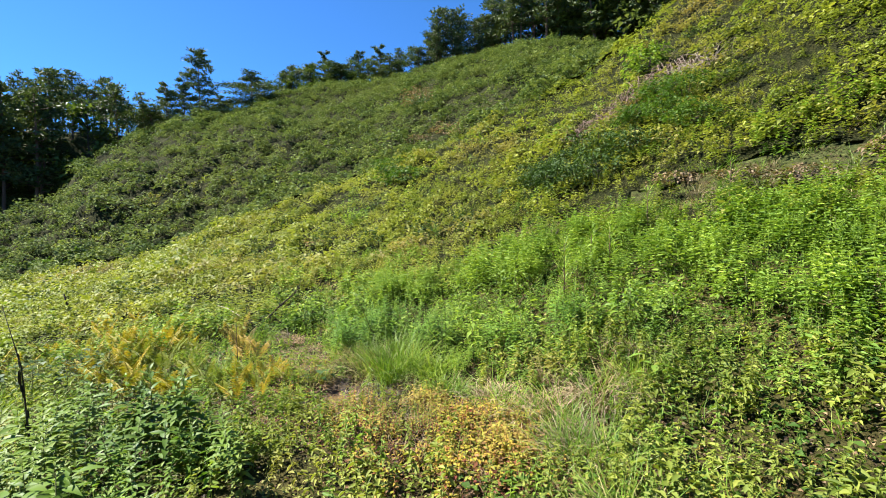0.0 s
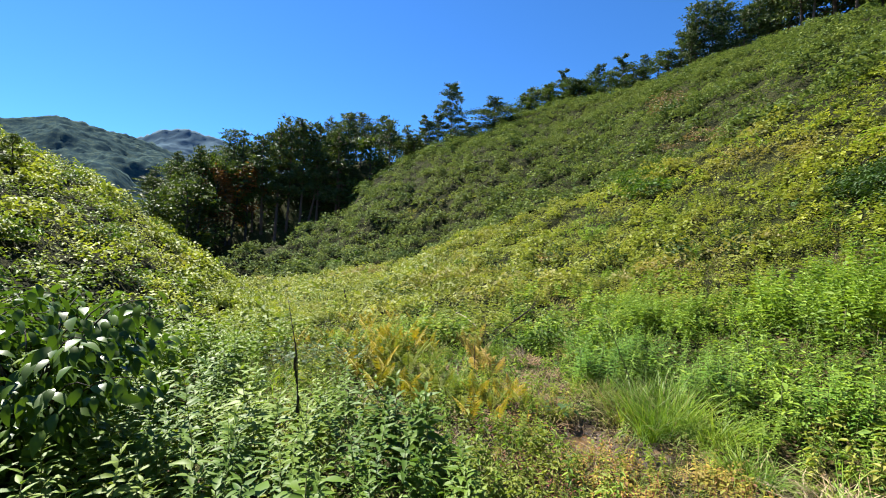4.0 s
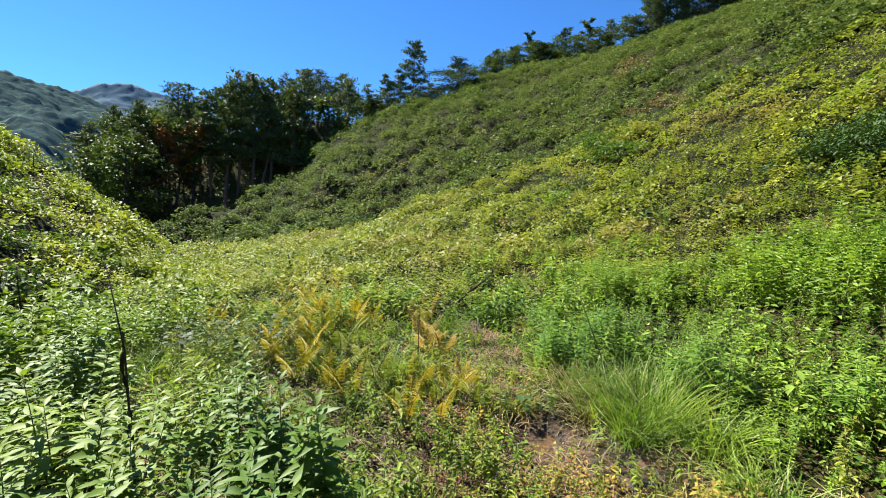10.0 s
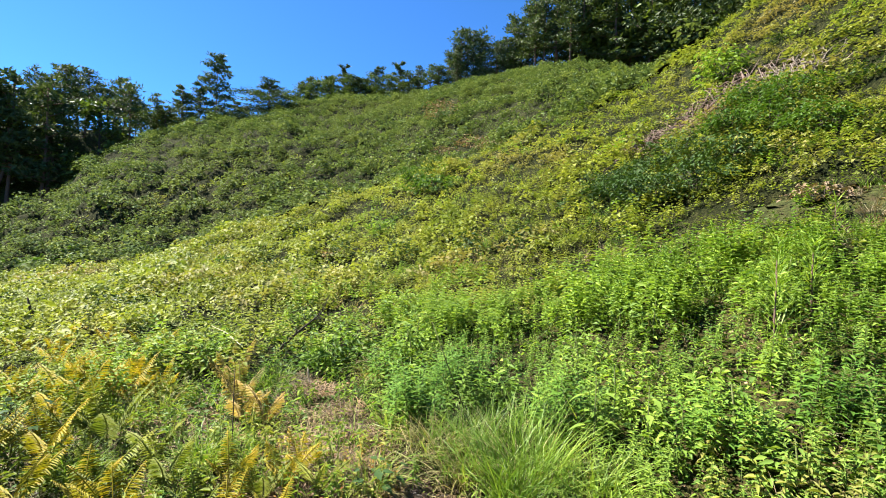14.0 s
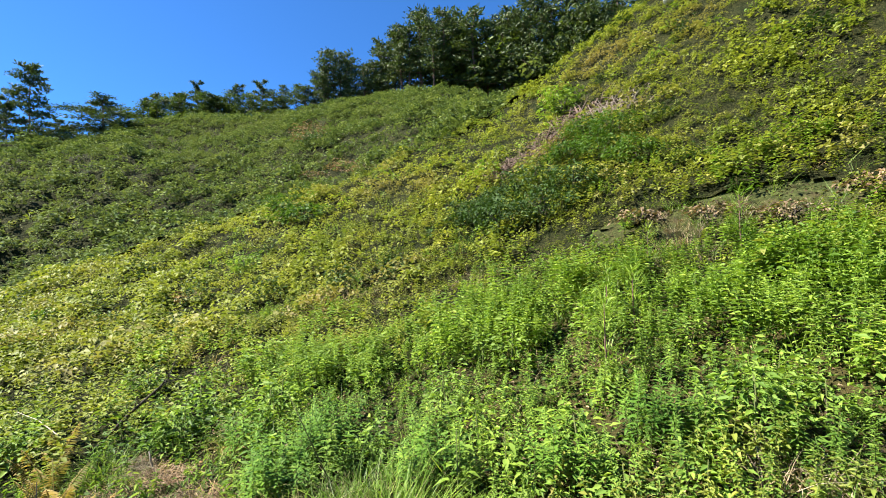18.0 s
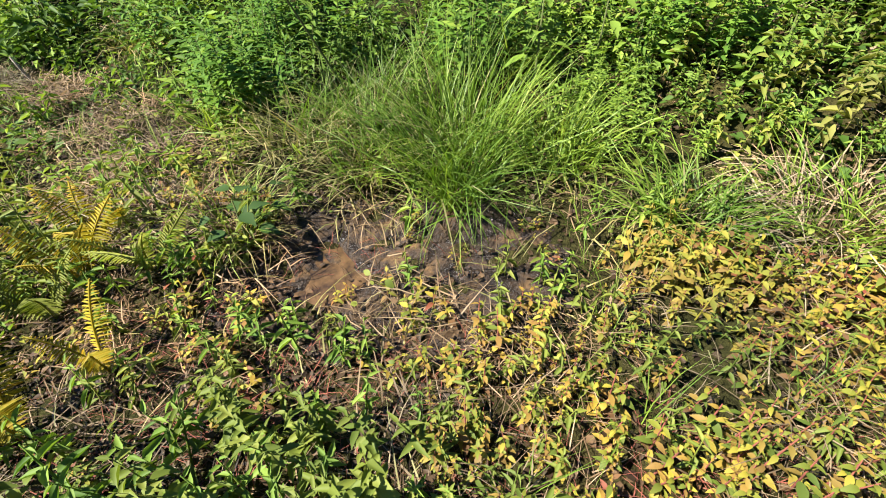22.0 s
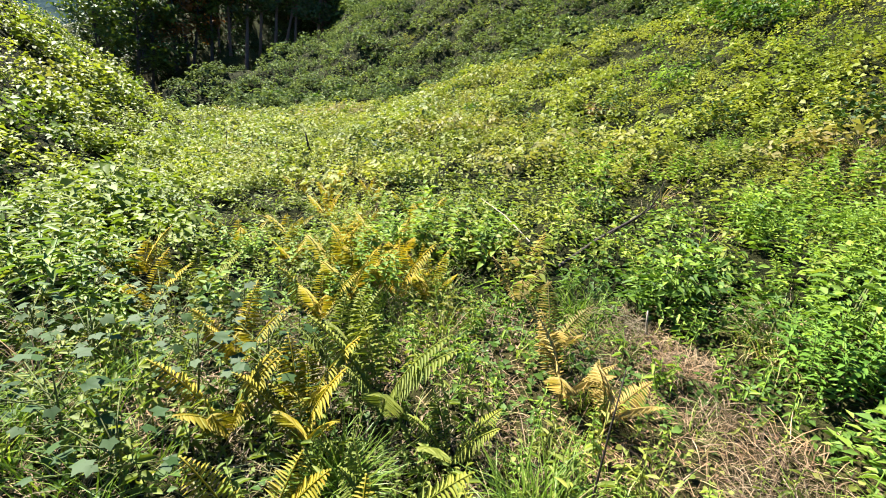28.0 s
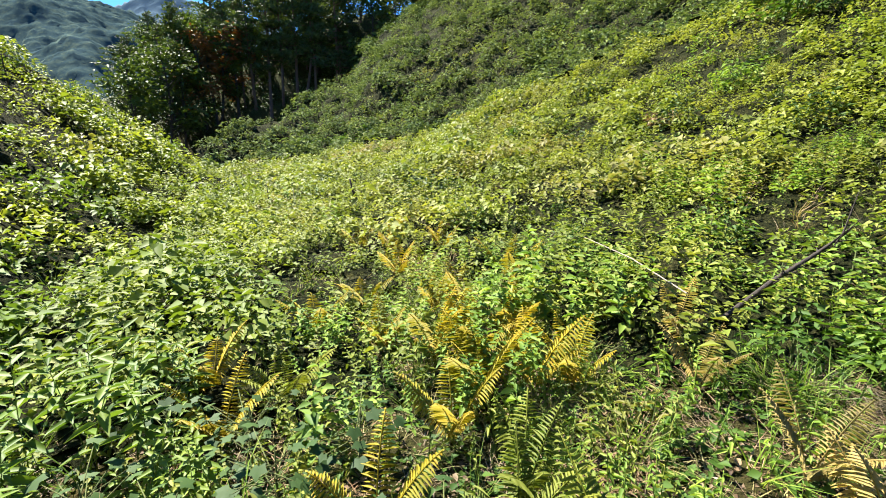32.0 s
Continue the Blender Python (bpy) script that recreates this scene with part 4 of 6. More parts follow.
stuff("pale_herbs", NEAR_WIDE, sown(rv, -60, 70, 0.8, 4.2, 24, lambda x, y: near_ok(x, y) & left_side(x, y)), LUSH, "pale green low herbs beside the path", "herbs", rv, scale=(0.5, 0.95), clump=0.25)
stuff("bend_herbs", NEAR_WIDE, sown(rv, 5, 60, 1.2, 3.4, 60, lambda x, y: (x > 0.45) & (x < 1.75) & (y > 1.35) & (y < 2.75) & ~gold_patch(x, y) & (vnoise(x * 2.4 + 3, y * 2.4) > -0.12)), HERB, "knee-high green herbs at the bend of the path", "herbs", rv, scale=(0.45, 0.8), clump=0.25)
stuff("trodden_herbs", SPRIG, sown(rv, -180, 180, 0.0, 5.0, 26, lambda x, y: underfoot(x, y)), HERB, "short trodden green herbs", "herbs", rv, clump=0.25)
rest = single_herbs("meadow_herb", LUSH_ONE, sown(rv, 20, 130, 2.7, 8.4, 22, lambda x, y: near_ok(x, y) & ~left_side(x, y) & ~fern_band(x, y) & (x > np.interp(y, [-2, -0.5, 0.5, 1.8, 2.5, 3.2, 4.0, 5.0, 7.0, 8.4], [4.0, 3.9, 3.5, 3.05, 3.1, 3.4, 3.9, 4.6, 5.6, 6.0]))), LUSH, "lush bright green leafy meadow herb", "lush meadow herbs", rv, 280, (0.6, 0.95))
stuff("lush_herbs", LUSH_T, rest, LUSH, "lush bright green meadow herbs", "herbs", rv, cell=0.55, swell=0.2, least=0.3)
COVER = [tuft(rv, 0.13, 0.10, 9, 0.055) for _ in range(6)]
COVER_NEAR = [tuft(rv, 0.13, 0.12, 14, 0.03, 3) for _ in range(6)]
DEBRIS = [tuft(rv, 0.16, 0.04, 12, 0.026, 2) for _ in range(5)]
round_walk = lambda x, y: np.hypot(x - 1.4, y - 2.6) < 2.5
# dark leaf colour here paints the shade in gaps between herbs
stuff("ground_cover", COVER, sown(rv, -75, 150, 0.4, 8.5, 46, lambda x, y: ~litter_band(x, y) & ~round_walk(x, y)), DEEP, "low creeping ground cover in shade-dark green", "ground cover", rv, scale=(0.6, 1.3), clump=0.25)
stuff("small_leaf_cover", COVER_NEAR, sown(rv, -75, 150, 0.2, 6.0, 42, lambda x, y: ~wet_patch(x, y) & ~gold_patch(x, y) & ~litter_band(x, y) & round_walk(x, y) & ~((x > 1.35) & (x < 2.8) & (y > 1.5) & (y < 3.7) & (vnoise(x * 3, y * 3) > -0.3))), HERB, "small-leaved creeping green ground cover", "ground cover", rv, scale=(0.6, 1.3), clump=0.25)
behind = lambda x, y: ~underfoot(x, y)
stuff("path_cover", COVER, np.concatenate([sown(rv, 145, 180, 0.4, 7.5, 24, behind), sown(rv, -180, -72, 0.4, 7.5, 24, behind)]), HERB, "low creeping green cover beside the path", "ground cover", rv, scale=(0.7, 1.4), clump=0.4)
stuff("path_herbs", MID_T, np.concatenate([sown(rv, 120, 180, 0.8, 8.0, 8, behind), sown(rv, -180, -72, 0.8, 8.0, 8, behind)]), HERB, "mixed green herbs round the start of the path", "herbs", rv)
stuff("bank_cover", LUSH_T, sown(rv, 20, 130, 2.7, 5.5, 14, lambda x, y: (x > np.interp(y, [-2, 0.5, 2.5, 4.0, 5.5], [3.6, 3.2, 3.1, 3.7, 4.6])) & ~tussock_spot(x, y) & ~litter_band(x, y)), LUSH, "low green herbs on the meadow edge", "herbs", rv, scale=(0.35, 0.7), clump=0.25, cell=0.55, swell=0.05, least=0.25)
stuff("ground_tufts", SLOPE_T, sown(rv, -6, 128, 7.5, 15, 8, lambda x, y: ~scar(x, y)), HERB, "low green undergrowth between the herbs", "undergrowth", rv, scale=(0.4, 0.9), clump=0.25, cell=0.62, swell=0.05, least=0.25)
stuff("dead_leaves", DEBRIS, sown(rv, -60, 140, 0.3, 6.5, 26, lambda x, y: ~wet_patch(x, y)), DARKLITTER, "dead brown leaves between the plants", "leaf litter", rv, clump=0.25)
stuff("dry_leaves", DEBRIS, sown(rv, -40, 128, 0.3, 8.0, 14, lambda x, y: ~wet_patch(x, y) & (np.hypot(x - 1.6, y - 3.0) > 2.6)), BROWN, "dry brown leaves and stalks between the plants", "leaf litter", rv, scale=(0.8, 1.5), clump=0.25)
stuff("wet_leaves", DEBRIS, sown(rv, 0, 125, 0.5, 5.5, 70, lambda x, y: (x > 1.1) & (x < 3.3) & (np.hypot(x - 2.47, y - 2.72) > 0.2)), DARKLITTER, "dead brown leaves on wet ground", "leaf litter", rv, clump=0.25)
stuff("seep_weeds", SPRIG, sown(rv, 5, 125, 0.9, 4.6, 34, lambda x, y: (x > 1.1) & (x < 2.6) & ~wet_patch(x, y) & (y > 1.5)), HERB, "small mixed weeds round the seep", "weeds", rv, scale=(0.5, 1.0), clump=0.25)
stuff("valley_herbs", SLOPE_T, sown(rv, -12, 32, 14, 44, 3.3), HERB, "yellow-green herbs on the valley floor", "herbs", rv, scale=(0.8, 1.7), cell=0.9, swell=0.2, least=0.14)
stuff("path_edge_herbs", NEAR_WIDE, sown(rv, 70, 179, 0.6, 4.4, 48, lambda x, y: near_ok(x, y) & (x > 0.5) & (x < 4.2)), HERB, "mixed green herbs beside the trodden path", "herbs", rv, scale=(0.5, 1.0), clump=0.25, cell=0.5, swell=0.04, least=0.2)
stuff("foot_grass", WISP, sown(rv, 40, 128, 7.5, 12.5, 16, lambda x, y: np.abs(np.hypot(x, y) - np.interp(np.degrees(np.arctan2(x, y)), [40, 45, 79, 128], [12.8, 12, 9.0, 8.8])) < 0.8 + 1.2 * vnoise(x, y)), STRAW, "strip of pale dry grass along the slope foot", "grass", rv, scale=(0.7, 1.2))
stuff("earth_litter", DEBRIS, sown(rv, 30, 128, 8.6, 18.5, 30, lambda x, y: scar(x, y)), DARKLITTER, "brown dead leaves on a low earth bank", "leaf litter", rv, scale=(0.8, 1.6))
red = sown(rv, 15, 110, 0.9, 3.8, 210, lambda x, y: (x > 1.3) & (x < 2.6) & (y < 3.4) & (vnoise(x * 2.2 + 1, y * 2.2) > -0.2))
stuff("red_stems", [blades(rv, 5, 0.16, 0.0028, 0.06, 0.6, 0.7, 3) for _ in range(4)], red, REDSTEM, "thin red creeping stems of smartweed", "stems", rv)
stuff("bank_herbs", SPRIG, sown(rv, 10, 120, 1.2, 7.5, 34, lambda x, y: ~left_side(x, y) & ~wet_patch(x, y) & ~gold_patch(x, y) & ~tussock_spot(x, y) & ~litter_band(x, y)), LUSH, "small green herbs on the wet bank", "herbs", rv, clump=0.25, cell=0.55, swell=0.05, least=0.2)
stuff("meadow_herbs", MID_T, sown(rv, -8, 128, 7.2, 17, 12, lambda x, y: thick(x, y, -0.25) & ~scar(x, y)), HERB, "mixed green meadow herbs", "herbs", rv, scale=(0.7, 1.25), cell=0.62, swell=0.16, least=0.3)
stuff("meadow_lush", MID_LUSH, sown(rv, 5, 128, 6.5, 12.5, 10, lambda x, y: thick(x, y, 0.0)), LUSH, "tall bright green meadow herbs", "herbs", rv, scale=(0.7, 1.2), cell=0.62, swell=0.2, least=0.34)
# added dark sheets that paint deep shade below the leaf cushions
thatch("creeper_shade_sheet", -6, 80, 22, 86, 0.42, 1.5, 0.9, "dark sheet for shade among creeper stems under the leaves", in_sight)
thatch("spur_shade_sheet", 0, 128, 11, 27.5, 0.24, 0.85, 0.26, "dark sheet for shade under the spur herbs", lambda x, y: ~scar(x, y))
thatch("bank_shade_sheet", -62, 3, 4.6, 23.5, 0.24, 0.8, 0.22, "dark sheet for shade under the slope herbs", on_bank)
thatch("meadow_shade_sheet", -8, 128, 6.8, 12.5, 0.16, 0.62, 0.16, "dark sheet for shade under the meadow herbs", lambda x, y: ~scar(x, y) & ~fern_band(x, y) & ~litter_band(x, y))
stuff("bank_slope_herbs", SLOPE_T, sown(rv, -62, 3, 4.6, 23.5, 11, on_bank), OLIVE, "yellow-green herbs covering a steep slope", "herbs", rv, scale=(0.6, 1.3), cell=0.8, swell=0.22, least=0.16)
stuff("spur_herbs", SLOPE_T, sown(rv, 0, 128, 11, 27.5, 9.5, lambda x, y: ~scar(x, y)), SLOPE, "dry yellow-green herbs on the spur", "herbs", rv, scale=(0.6, 1.4), cell=0.85, swell=0.26, least=0.14)
stuff("brush_litter", LITTER, sown(rv, 70, 86, 14.5, 18.2, 45, scar), DARKLITTER, "dark brown fallen twigs on the scar", "litter", rv, scale=(1.3, 2.6))
stuff("spur_bushes", BUSHY_T, sown(rv, 0, 128, 12, 27, 0.9, lambda x, y: thick(x, y, 0.12, 0.25)), LUSH, "bright green creeper mounds on the spur", "creeper", rv, scale=(0.6, 1.25), cell=1.2, swell=0.25, least=0.2)
stuff("vine_cover", VINE_T, sown(rv, -6, 80, 22, 86, 2.3, lambda x, y: (vnoise(x * 0.25, y * 0.25) > -0.42) & in_sight(x, y)), KUDZU, "dark green creeper smothering the far slope", "creeper", rv, scale=(0.6, 1.5), cell=1.5, swell=0.9, least=0.3)
# darkest leaf colour, so the bank's backlit shade is in the scrub
stuff("bank_scrub", VINE_T, sown(rv, -16, 24, 62, 84, 0.9), BRAMBLE, "scrub under the tall trees, coloured dark for shade", "scrub", rv, scale=(0.6, 1.8))
def crest_row(x, y):
    az, r = np.degrees(np.arctan2(x, y)), np.hypot(x, y)
    back = r - np.interp(az, [24, 39, 54, 64, 74], [70, 80, 84, 80, 70])
    return (back > 0.5) & (back < 4) & thick(x, y, -0.2, 0.3)


stuff("crest_scrub", VINE_T, sown(rv, 30, 64, 72, 89, 1.3, crest_row), CANOPY, "dark leafy scrub along the hill crest", "scrub", rv, scale=(1.4, 3.2))
rest = single_herbs("smartweed", GOLD_ONE, sown(rv, 20, 110, 0.9, 3.4, 300, lambda x, y: gold_patch(x, y) & (vnoise(x * 5, y * 5) > -0.33)), GOLD, "yellowing smartweed with reddish leaves", "smartweed patch", rv, 300, (0.5, 1.05), bark=REDSTEM)
stuff("gold_weeds", GOLD_T, rest, GOLD, "yellow and red withering smartweed", "weeds", rv, scale=(0.6, 1.15), clump=0.25)
stuff("gold_strays", GOLD_T, sown(rv, 5, 130, 1.0, 5.0, 20, lambda x, y: ~gold_patch(x, y) & (x > 1.1) & (x < 2.8) & ~underfoot(x, y) & (np.hypot(x - 2.47, y - 2.72) > 0.2)), GOLD, "scattered yellowing weeds near the seep", "weeds", rv, scale=(0.5, 0.9))
stuff("smartweed_litter", LITTER, sown(rv, 20, 110, 0.9, 3.4, 70, lambda x, y: gold_patch(x, y)), BROWN, "brown dead stalks tangled among smartweed", "litter", rv, scale=(0.5, 1.0), clump=0.25, cell=0.3, swell=0.08, least=0.2)
stuff("smartweed_grass", WISP, sown(rv, 20, 110, 0.9, 3.4, 5, lambda x, y: gold_patch(x, y)), GRASS, "thin green grass among smartweed", "grass", rv, scale=(0.5, 0.9))
stuff("gold_underweeds", SPRIG, sown(rv, 20, 110, 0.9, 3.4, 26, lambda x, y: gold_patch(x, y)), HERB, "small green weeds among smartweed", "weeds", rv, scale=(0.5, 0.9), clump=0.25)
stuff("fern_weeds", SPRIG, sown(rv, -5, 45, 3.0, 11, 44, lambda x, y: fern_band(x, y) & ~litter_band(x, y)), HERB, "small green weeds between ferns", "weeds", rv, scale=(0.7, 1.5), clump=0.25)
stuff("fern_grass", WISP, sown(rv, -12, 45, 3.6, 9, 16, lambda x, y: (fern_band(x, y) | lobed_bed(x, y)) & ~underfoot(x, y) & (vnoise(x * 2.2, y * 2.2 + 6) > -0.05)), GRASS, "upright green grass among ferns", "grass", rv, scale=(0.6, 1.2))
stuff("fern_litter", DEBRIS, sown(rv, -8, 45, 3.0, 11, 45, lambda x, y: fern_band(x, y) & ~litter_band(x, y)), BROWN, "brown dead leaves between ferns", "leaf litter", rv, scale=(0.7, 1.5))
stuff("dead_stalks", LITTER, sown(rv, -12, 62, 2.6, 9.5, 60, lambda x, y: (x > -0.9) & (x < 3.4) & ~litter_band(x, y) & ~wet_patch(x, y)), BROWN, "thin dead brown stalks tangled among ferns", "litter", rv, scale=(0.7, 1.5), clump=0.25)
stuff("pale_stalks", LITTER, sown(rv, -12, 62, 2.6, 9.5, 16, lambda x, y: (x > -0.3) & (x < 3.4) & ~wet_patch(x, y)), HAY, "thin pale dry stalks among ferns", "litter", rv, scale=(0.8, 1.7), clump=0.25)
stuff("fern_grass", WISP, sown(rv, -5, 45, 3.0, 9, 9, lambda x, y: fern_band(x, y)), HAY, "half-dry grass between ferns", "grass", rv, scale=(0.5, 1.0))
stuff("dry_litter", LITTER, sown(rv, 10, 70, 2.5, 9, 75, lambda x, y: litter_band(x, y) & (y > 3.5)), STRAW, "matted tan and brown dead grass", "litter", rv, clump=0.25, cell=0.4, swell=0.1, least=0.3)
stuff("brown_litter", LITTER, sown(rv, 10, 70, 2.5, 9, 120, lambda x, y: litter_band(x, y)), BROWN, "matted brown dead stalks", "litter", rv, clump=0.25, cell=0.4, swell=0.1, least=0.3)
stuff("wet_litter", LITTER, sown(rv, 10, 70, 2.5, 9, 90, lambda x, y: litter_band(x, y)), DARKLITTER, "dark rotting stalks among dead grass", "litter", rv, clump=0.25, cell=0.4, swell=0.1, least=0.3)
stuff("litter_weeds", SPRIG, sown(rv, 10, 70, 2.5, 9, 40, lambda x, y: litter_band(x, y)), HERB, "green weeds growing through dead grass", "weeds", rv, scale=(0.6, 1.2))
stuff("dark_litter", LITTER, sown(rv, 10, 70, 1.9, 5, 150, lambda x, y: (x > 1.3) & (x < 2.5) & (y > 1.8) & (y < 3.8) & (np.hypot(x - 2.47, y - 2.72) > 0.2)), DARKLITTER, "dark damp dead stalks round the seep", "litter", rv, scale=(0.5, 1.0), clump=0.25)
stuff("thin_grass", WISP, sown(rv, -20, 125, 1.5, 12, 3.5, lambda x, y: ~wet_patch(x, y) & ~gold_patch(x, y) & ~underfoot(x, y)), GRASS, "thin green grass among herbs", "grass", rv)
stuff("dry_grass", WISP, sown(rv, -5, 125, 1.8, 16, 3, lambda x, y: thick(x, y, 0.02, 0.5) & ~underfoot(x, y) & ~wet_patch(x, y)), STRAW, "thin straw-coloured dry grass", "grass", rv)


# leafy clumps standing out of the meadow and the spur
def dome(rg, radius, height, leaves, size):
    out = []
    for i in range(leaves):
        th, w = rg.uniform(0, 6.28), rg.uniform(0.0, 1.0)
        u = rg.uniform(0.55, 1.0) * (1 + 0.25 * math.sin(3 * th + radius * 40))
        c = math.sqrt(1 - w * w)
        k = rg.uniform(0.6, 1.3)
        v, f = leaf(size * k, size * k * 0.42, 0.15, rg.uniform(0.1, 0.4), 1)
        out.append((placed(v, th + rg.normal(0, 0.8), rg.uniform(-0.3, 0.6), rg.normal(0, 0.4), (radius * u * c * math.cos(th), radius * u * c * math.sin(th), 0.05 + height * u * w)), f))
    return joined(out)


rm = np.random.default_rng(77)
DOMES = [dome(rm, 0.34, 0.5, 190, 0.085) for _ in range(4)]
BIG_DOMES = [dome(rm, 0.5, 0.62, 210, 0.12) for _ in range(4)]


def clumps(shapes, pos, material, label, rg, scale):
    meshes = [mesh_from("foliage", v, f, material) for v, f in shapes]
    stalk_mesh = mesh_from("stem", *tube([(0, 0, -0.1), (0.02, 0.01, 0.2), (0, 0.02, 0.42)], [0.012, 0.009, 0.004], 5), STEM)
    for p in pos:
        ob = new("leafy_clump")
        part("foliage", meshes[int(rg.integers(0, len(meshes)))], ob)
        part("stem", stalk_mesh, ob)
        s = float(rg.uniform(*scale))
        ob.matrix_basis = Matrix.LocRotScale(Vector(p), Euler((0, 0, float(rg.uniform(0, 6.28)))), (s, s, s * float(rg.uniform(0.8, 1.25))))
        tagged(ob, label, "plant clump", "leafy clumps on the slopes")


free = lambda x, y: ~bare_spots(x, y) & ~fern_band(x, y) & ~scar(x, y)
clumps(DOMES, sown(rm, 22, 128, 3.7, 9.5, 1.7, lambda x, y: free(x, y) & (x > 3.4)), LUSH, "bushy bright green clump of meadow herbs", rm, (0.6, 1.15))
clumps(DOMES, sown(rm, 0, 128, 6.5, 14, 0.28, free), DEEP, "bushy dark green clump of meadow herbs", rm, (0.5, 1.0))
clumps(BIG_DOMES, sown(rm, 5, 128, 12, 26, 0.13, free), BRAMBLE, "dark green leafy clump on the spur", rm, (0.5, 1.2))
clumps(BIG_DOMES, sown(rm, -55, 2, 7, 22, 0.16, free), DEEP, "dark green leafy clump on a steep slope", rm, (0.5, 1.0))


# ---- single plants and things ----
def on_ground(x, y, up=0.0):
    return Vector((x, y, float(land(x, y)) + up))


def fern(seed, x, y, material, fronds, length, label):
    rg = np.random.default_rng(seed)
    ob = new("fern")
    for k in range(fronds):
        f = part("frond", mesh_from("frond", *frond(rg, length * rg.uniform(0.7, 1.1), 30, length * 0.225), material), ob)
        f.matrix_basis = Matrix.Rotation(6.28 * k / fronds + rg.normal(0, 0.3), 4, "Z") @ Matrix.Rotation(rg.normal(0, 0.12), 4, "X")
    ob.matrix_basis = Matrix.Translation(on_ground(x, y, -0.02))
    return tagged(ob, label, "fern", "ferns in the damp hollow")


for i, (x, y, m, n, ln) in enumerate((
        (1.52, 3.28, 1, 4, 0.4), (1.78, 3.2, 1, 3, 0.3), (1.2, 3.98, 1, 5, 0.5), (0.86, 4.72, 1, 5, 0.5), (0.75, 5.36, 1, 5, 0.48), (1.07, 5.2, 1, 5, 0.5), (1.27, 4.6, 0, 5, 0.45), (1.52, 4.15, 0, 5, 0.45),
        (1.48, 5.3, 0, 6, 0.62), (1.25, 7.8, 1, 5, 0.5), (1.56, 7.4, 1, 5, 0.55), (1.8, 7.25, 1, 5, 0.6), (2.24, 7.5, 1, 5, 0.55), (2.55, 5.16, 2, 5, 0.55),
        (2.12, 3.65, 1, 4, 0.38), (1.31, 5.75, 0, 5, 0.5), (2.66, 4.92, 2, 4, 0.5), (1.65, 6.77, 1, 6, 0.6), (2.04, 6.78, 1, 5, 0.6), (2.3, 6.7, 1, 5, 0.5),
        (0.14, 7.0, 1, 5, 0.5), (3.0, 6.35, 2, 5, 0.5), (0.5, 7.25, 0, 5, 0.5), (1.31, 8.87, 1, 5, 0.5), (1.88, 9.6, 1, 5, 0.5), (1.35, 6.5, 1, 5, 0.5),
        (1.5, 3.55, 0, 4, 0.4), (2.2, 8.4, 1, 5, 0.5), (0.8, 8.2, 1, 5, 0.5), (1.85, 3.9, 1, 4, 0.4), (1.7, 4.9, 0, 5, 0.42), (2.73, 5.55, 2, 5, 0.5), (3.15, 7.39, 1, 4, 0.5), (3.39, 6.87, 2, 4, 0.5),
        (2.9, 8.68, 1, 5, 0.6), (2.42, 11.77, 1, 5, 0.5), (2.1, 10.9, 1, 5, 0.5), (1.7, 11.2, 1, 5, 0.5), (2.7, 10.2, 1, 5, 0.5), (1.9, 8.3, 1, 5, 0.5), (1.13, 5.42, 1, 5, 0.5),
        (1.46, 5.95, 0, 5, 0.5), (1.92, 3.59, 0, 5, 0.34), (2.31, 3.75, 1, 4, 0.36), (2.2, 3.35, 0, 4, 0.3), (0.8, 5.98, 1, 5, 0.5), (1.14, 4.4, 1, 4, 0.42), (0.05, 7.45, 1, 5, 0.5))):
    fern(100 + i, x, y, (FROND, FROND_GOLD, FROND_DRY)[m], n, ln * 1.08, ("pale green fern with arching fronds", "golden yellow autumn fern with arching fronds", "withered tan fern with drooping fronds")[m])


def tussock(seed, x, y, count, length, dry, label, radius=0.2, bend=0.9):
    rg = np.random.default_rng(seed)
    ob = new("grass_tussock")
    if dry < 1:
        part("blade_tuft", mesh_from("blade_tuft", *blades(rg, int(1.35 * count * (1 - dry)), length, 0.0072, radius, bend, 1.36), GRASS), ob)
    if dry > 0:
        part("dry_tuft", mesh_from("dry_tuft", *blades(rg, int(count * dry), length * 0.9, 0.007, radius * 1.2, bend * 1.2, 1.15), STRAW if dry > 0.76 else HAY), ob)
    ob.matrix_basis = Matrix.Translation(on_ground(x, y, -0.03))
    return tagged(ob, label, "grass tussock", "grass tussocks by the seep")


tussock(201, 3.02, 2.27, 210, 0.78, 0.08, "tall arching bright green sedge tussock", 0.22, 0.6)
tussock(202, 3.3, 2.3, 180, 0.72, 0.15, "green sedge tussock behind the seep", 0.24, 0.55)
tussock(203, 3.08, 2.72, 260, 0.6, 0.75, "half-dry sedge tussock by the seep", 0.17, 0.6)
tussock(217, 2.86, 2.2, 90, 0.6, 0.0, "bright green drooping sedge tuft over mud", 0.1, 1.5)
tussock(218, 3.2, 1.85, 220, 0.5, 0.1, "arching green sedge tussock by the seep", 0.2, 1.0)
tussock(204, 2.95, 0.74, 420, 0.56, 0.82, "straw-coloured drooping grass tussock", 0.26, 1.3)
tussock(205, 2.85, 0.1, 420, 0.6, 0.78, "half-dry drooping grass tussock", 0.3, 1.2)
tussock(206, 2.45, -0.26, 340, 0.55, 0.82, "pale dry grass tussock beside herbs", 0.25, 1.3)
tussock(207, 2.3, -0.5, 320, 0.6, 0.5, "tall half-dry grass tussock", 0.25, 0.9)
tussock(208, 1.2, 4.9, 160, 0.42, 0.1, "green grass tuft among ferns", 0.1)
tussock(209, 1.9, 4.45, 220, 0.48, 0.15, "green grass tuft beside dead litter", 0.14)
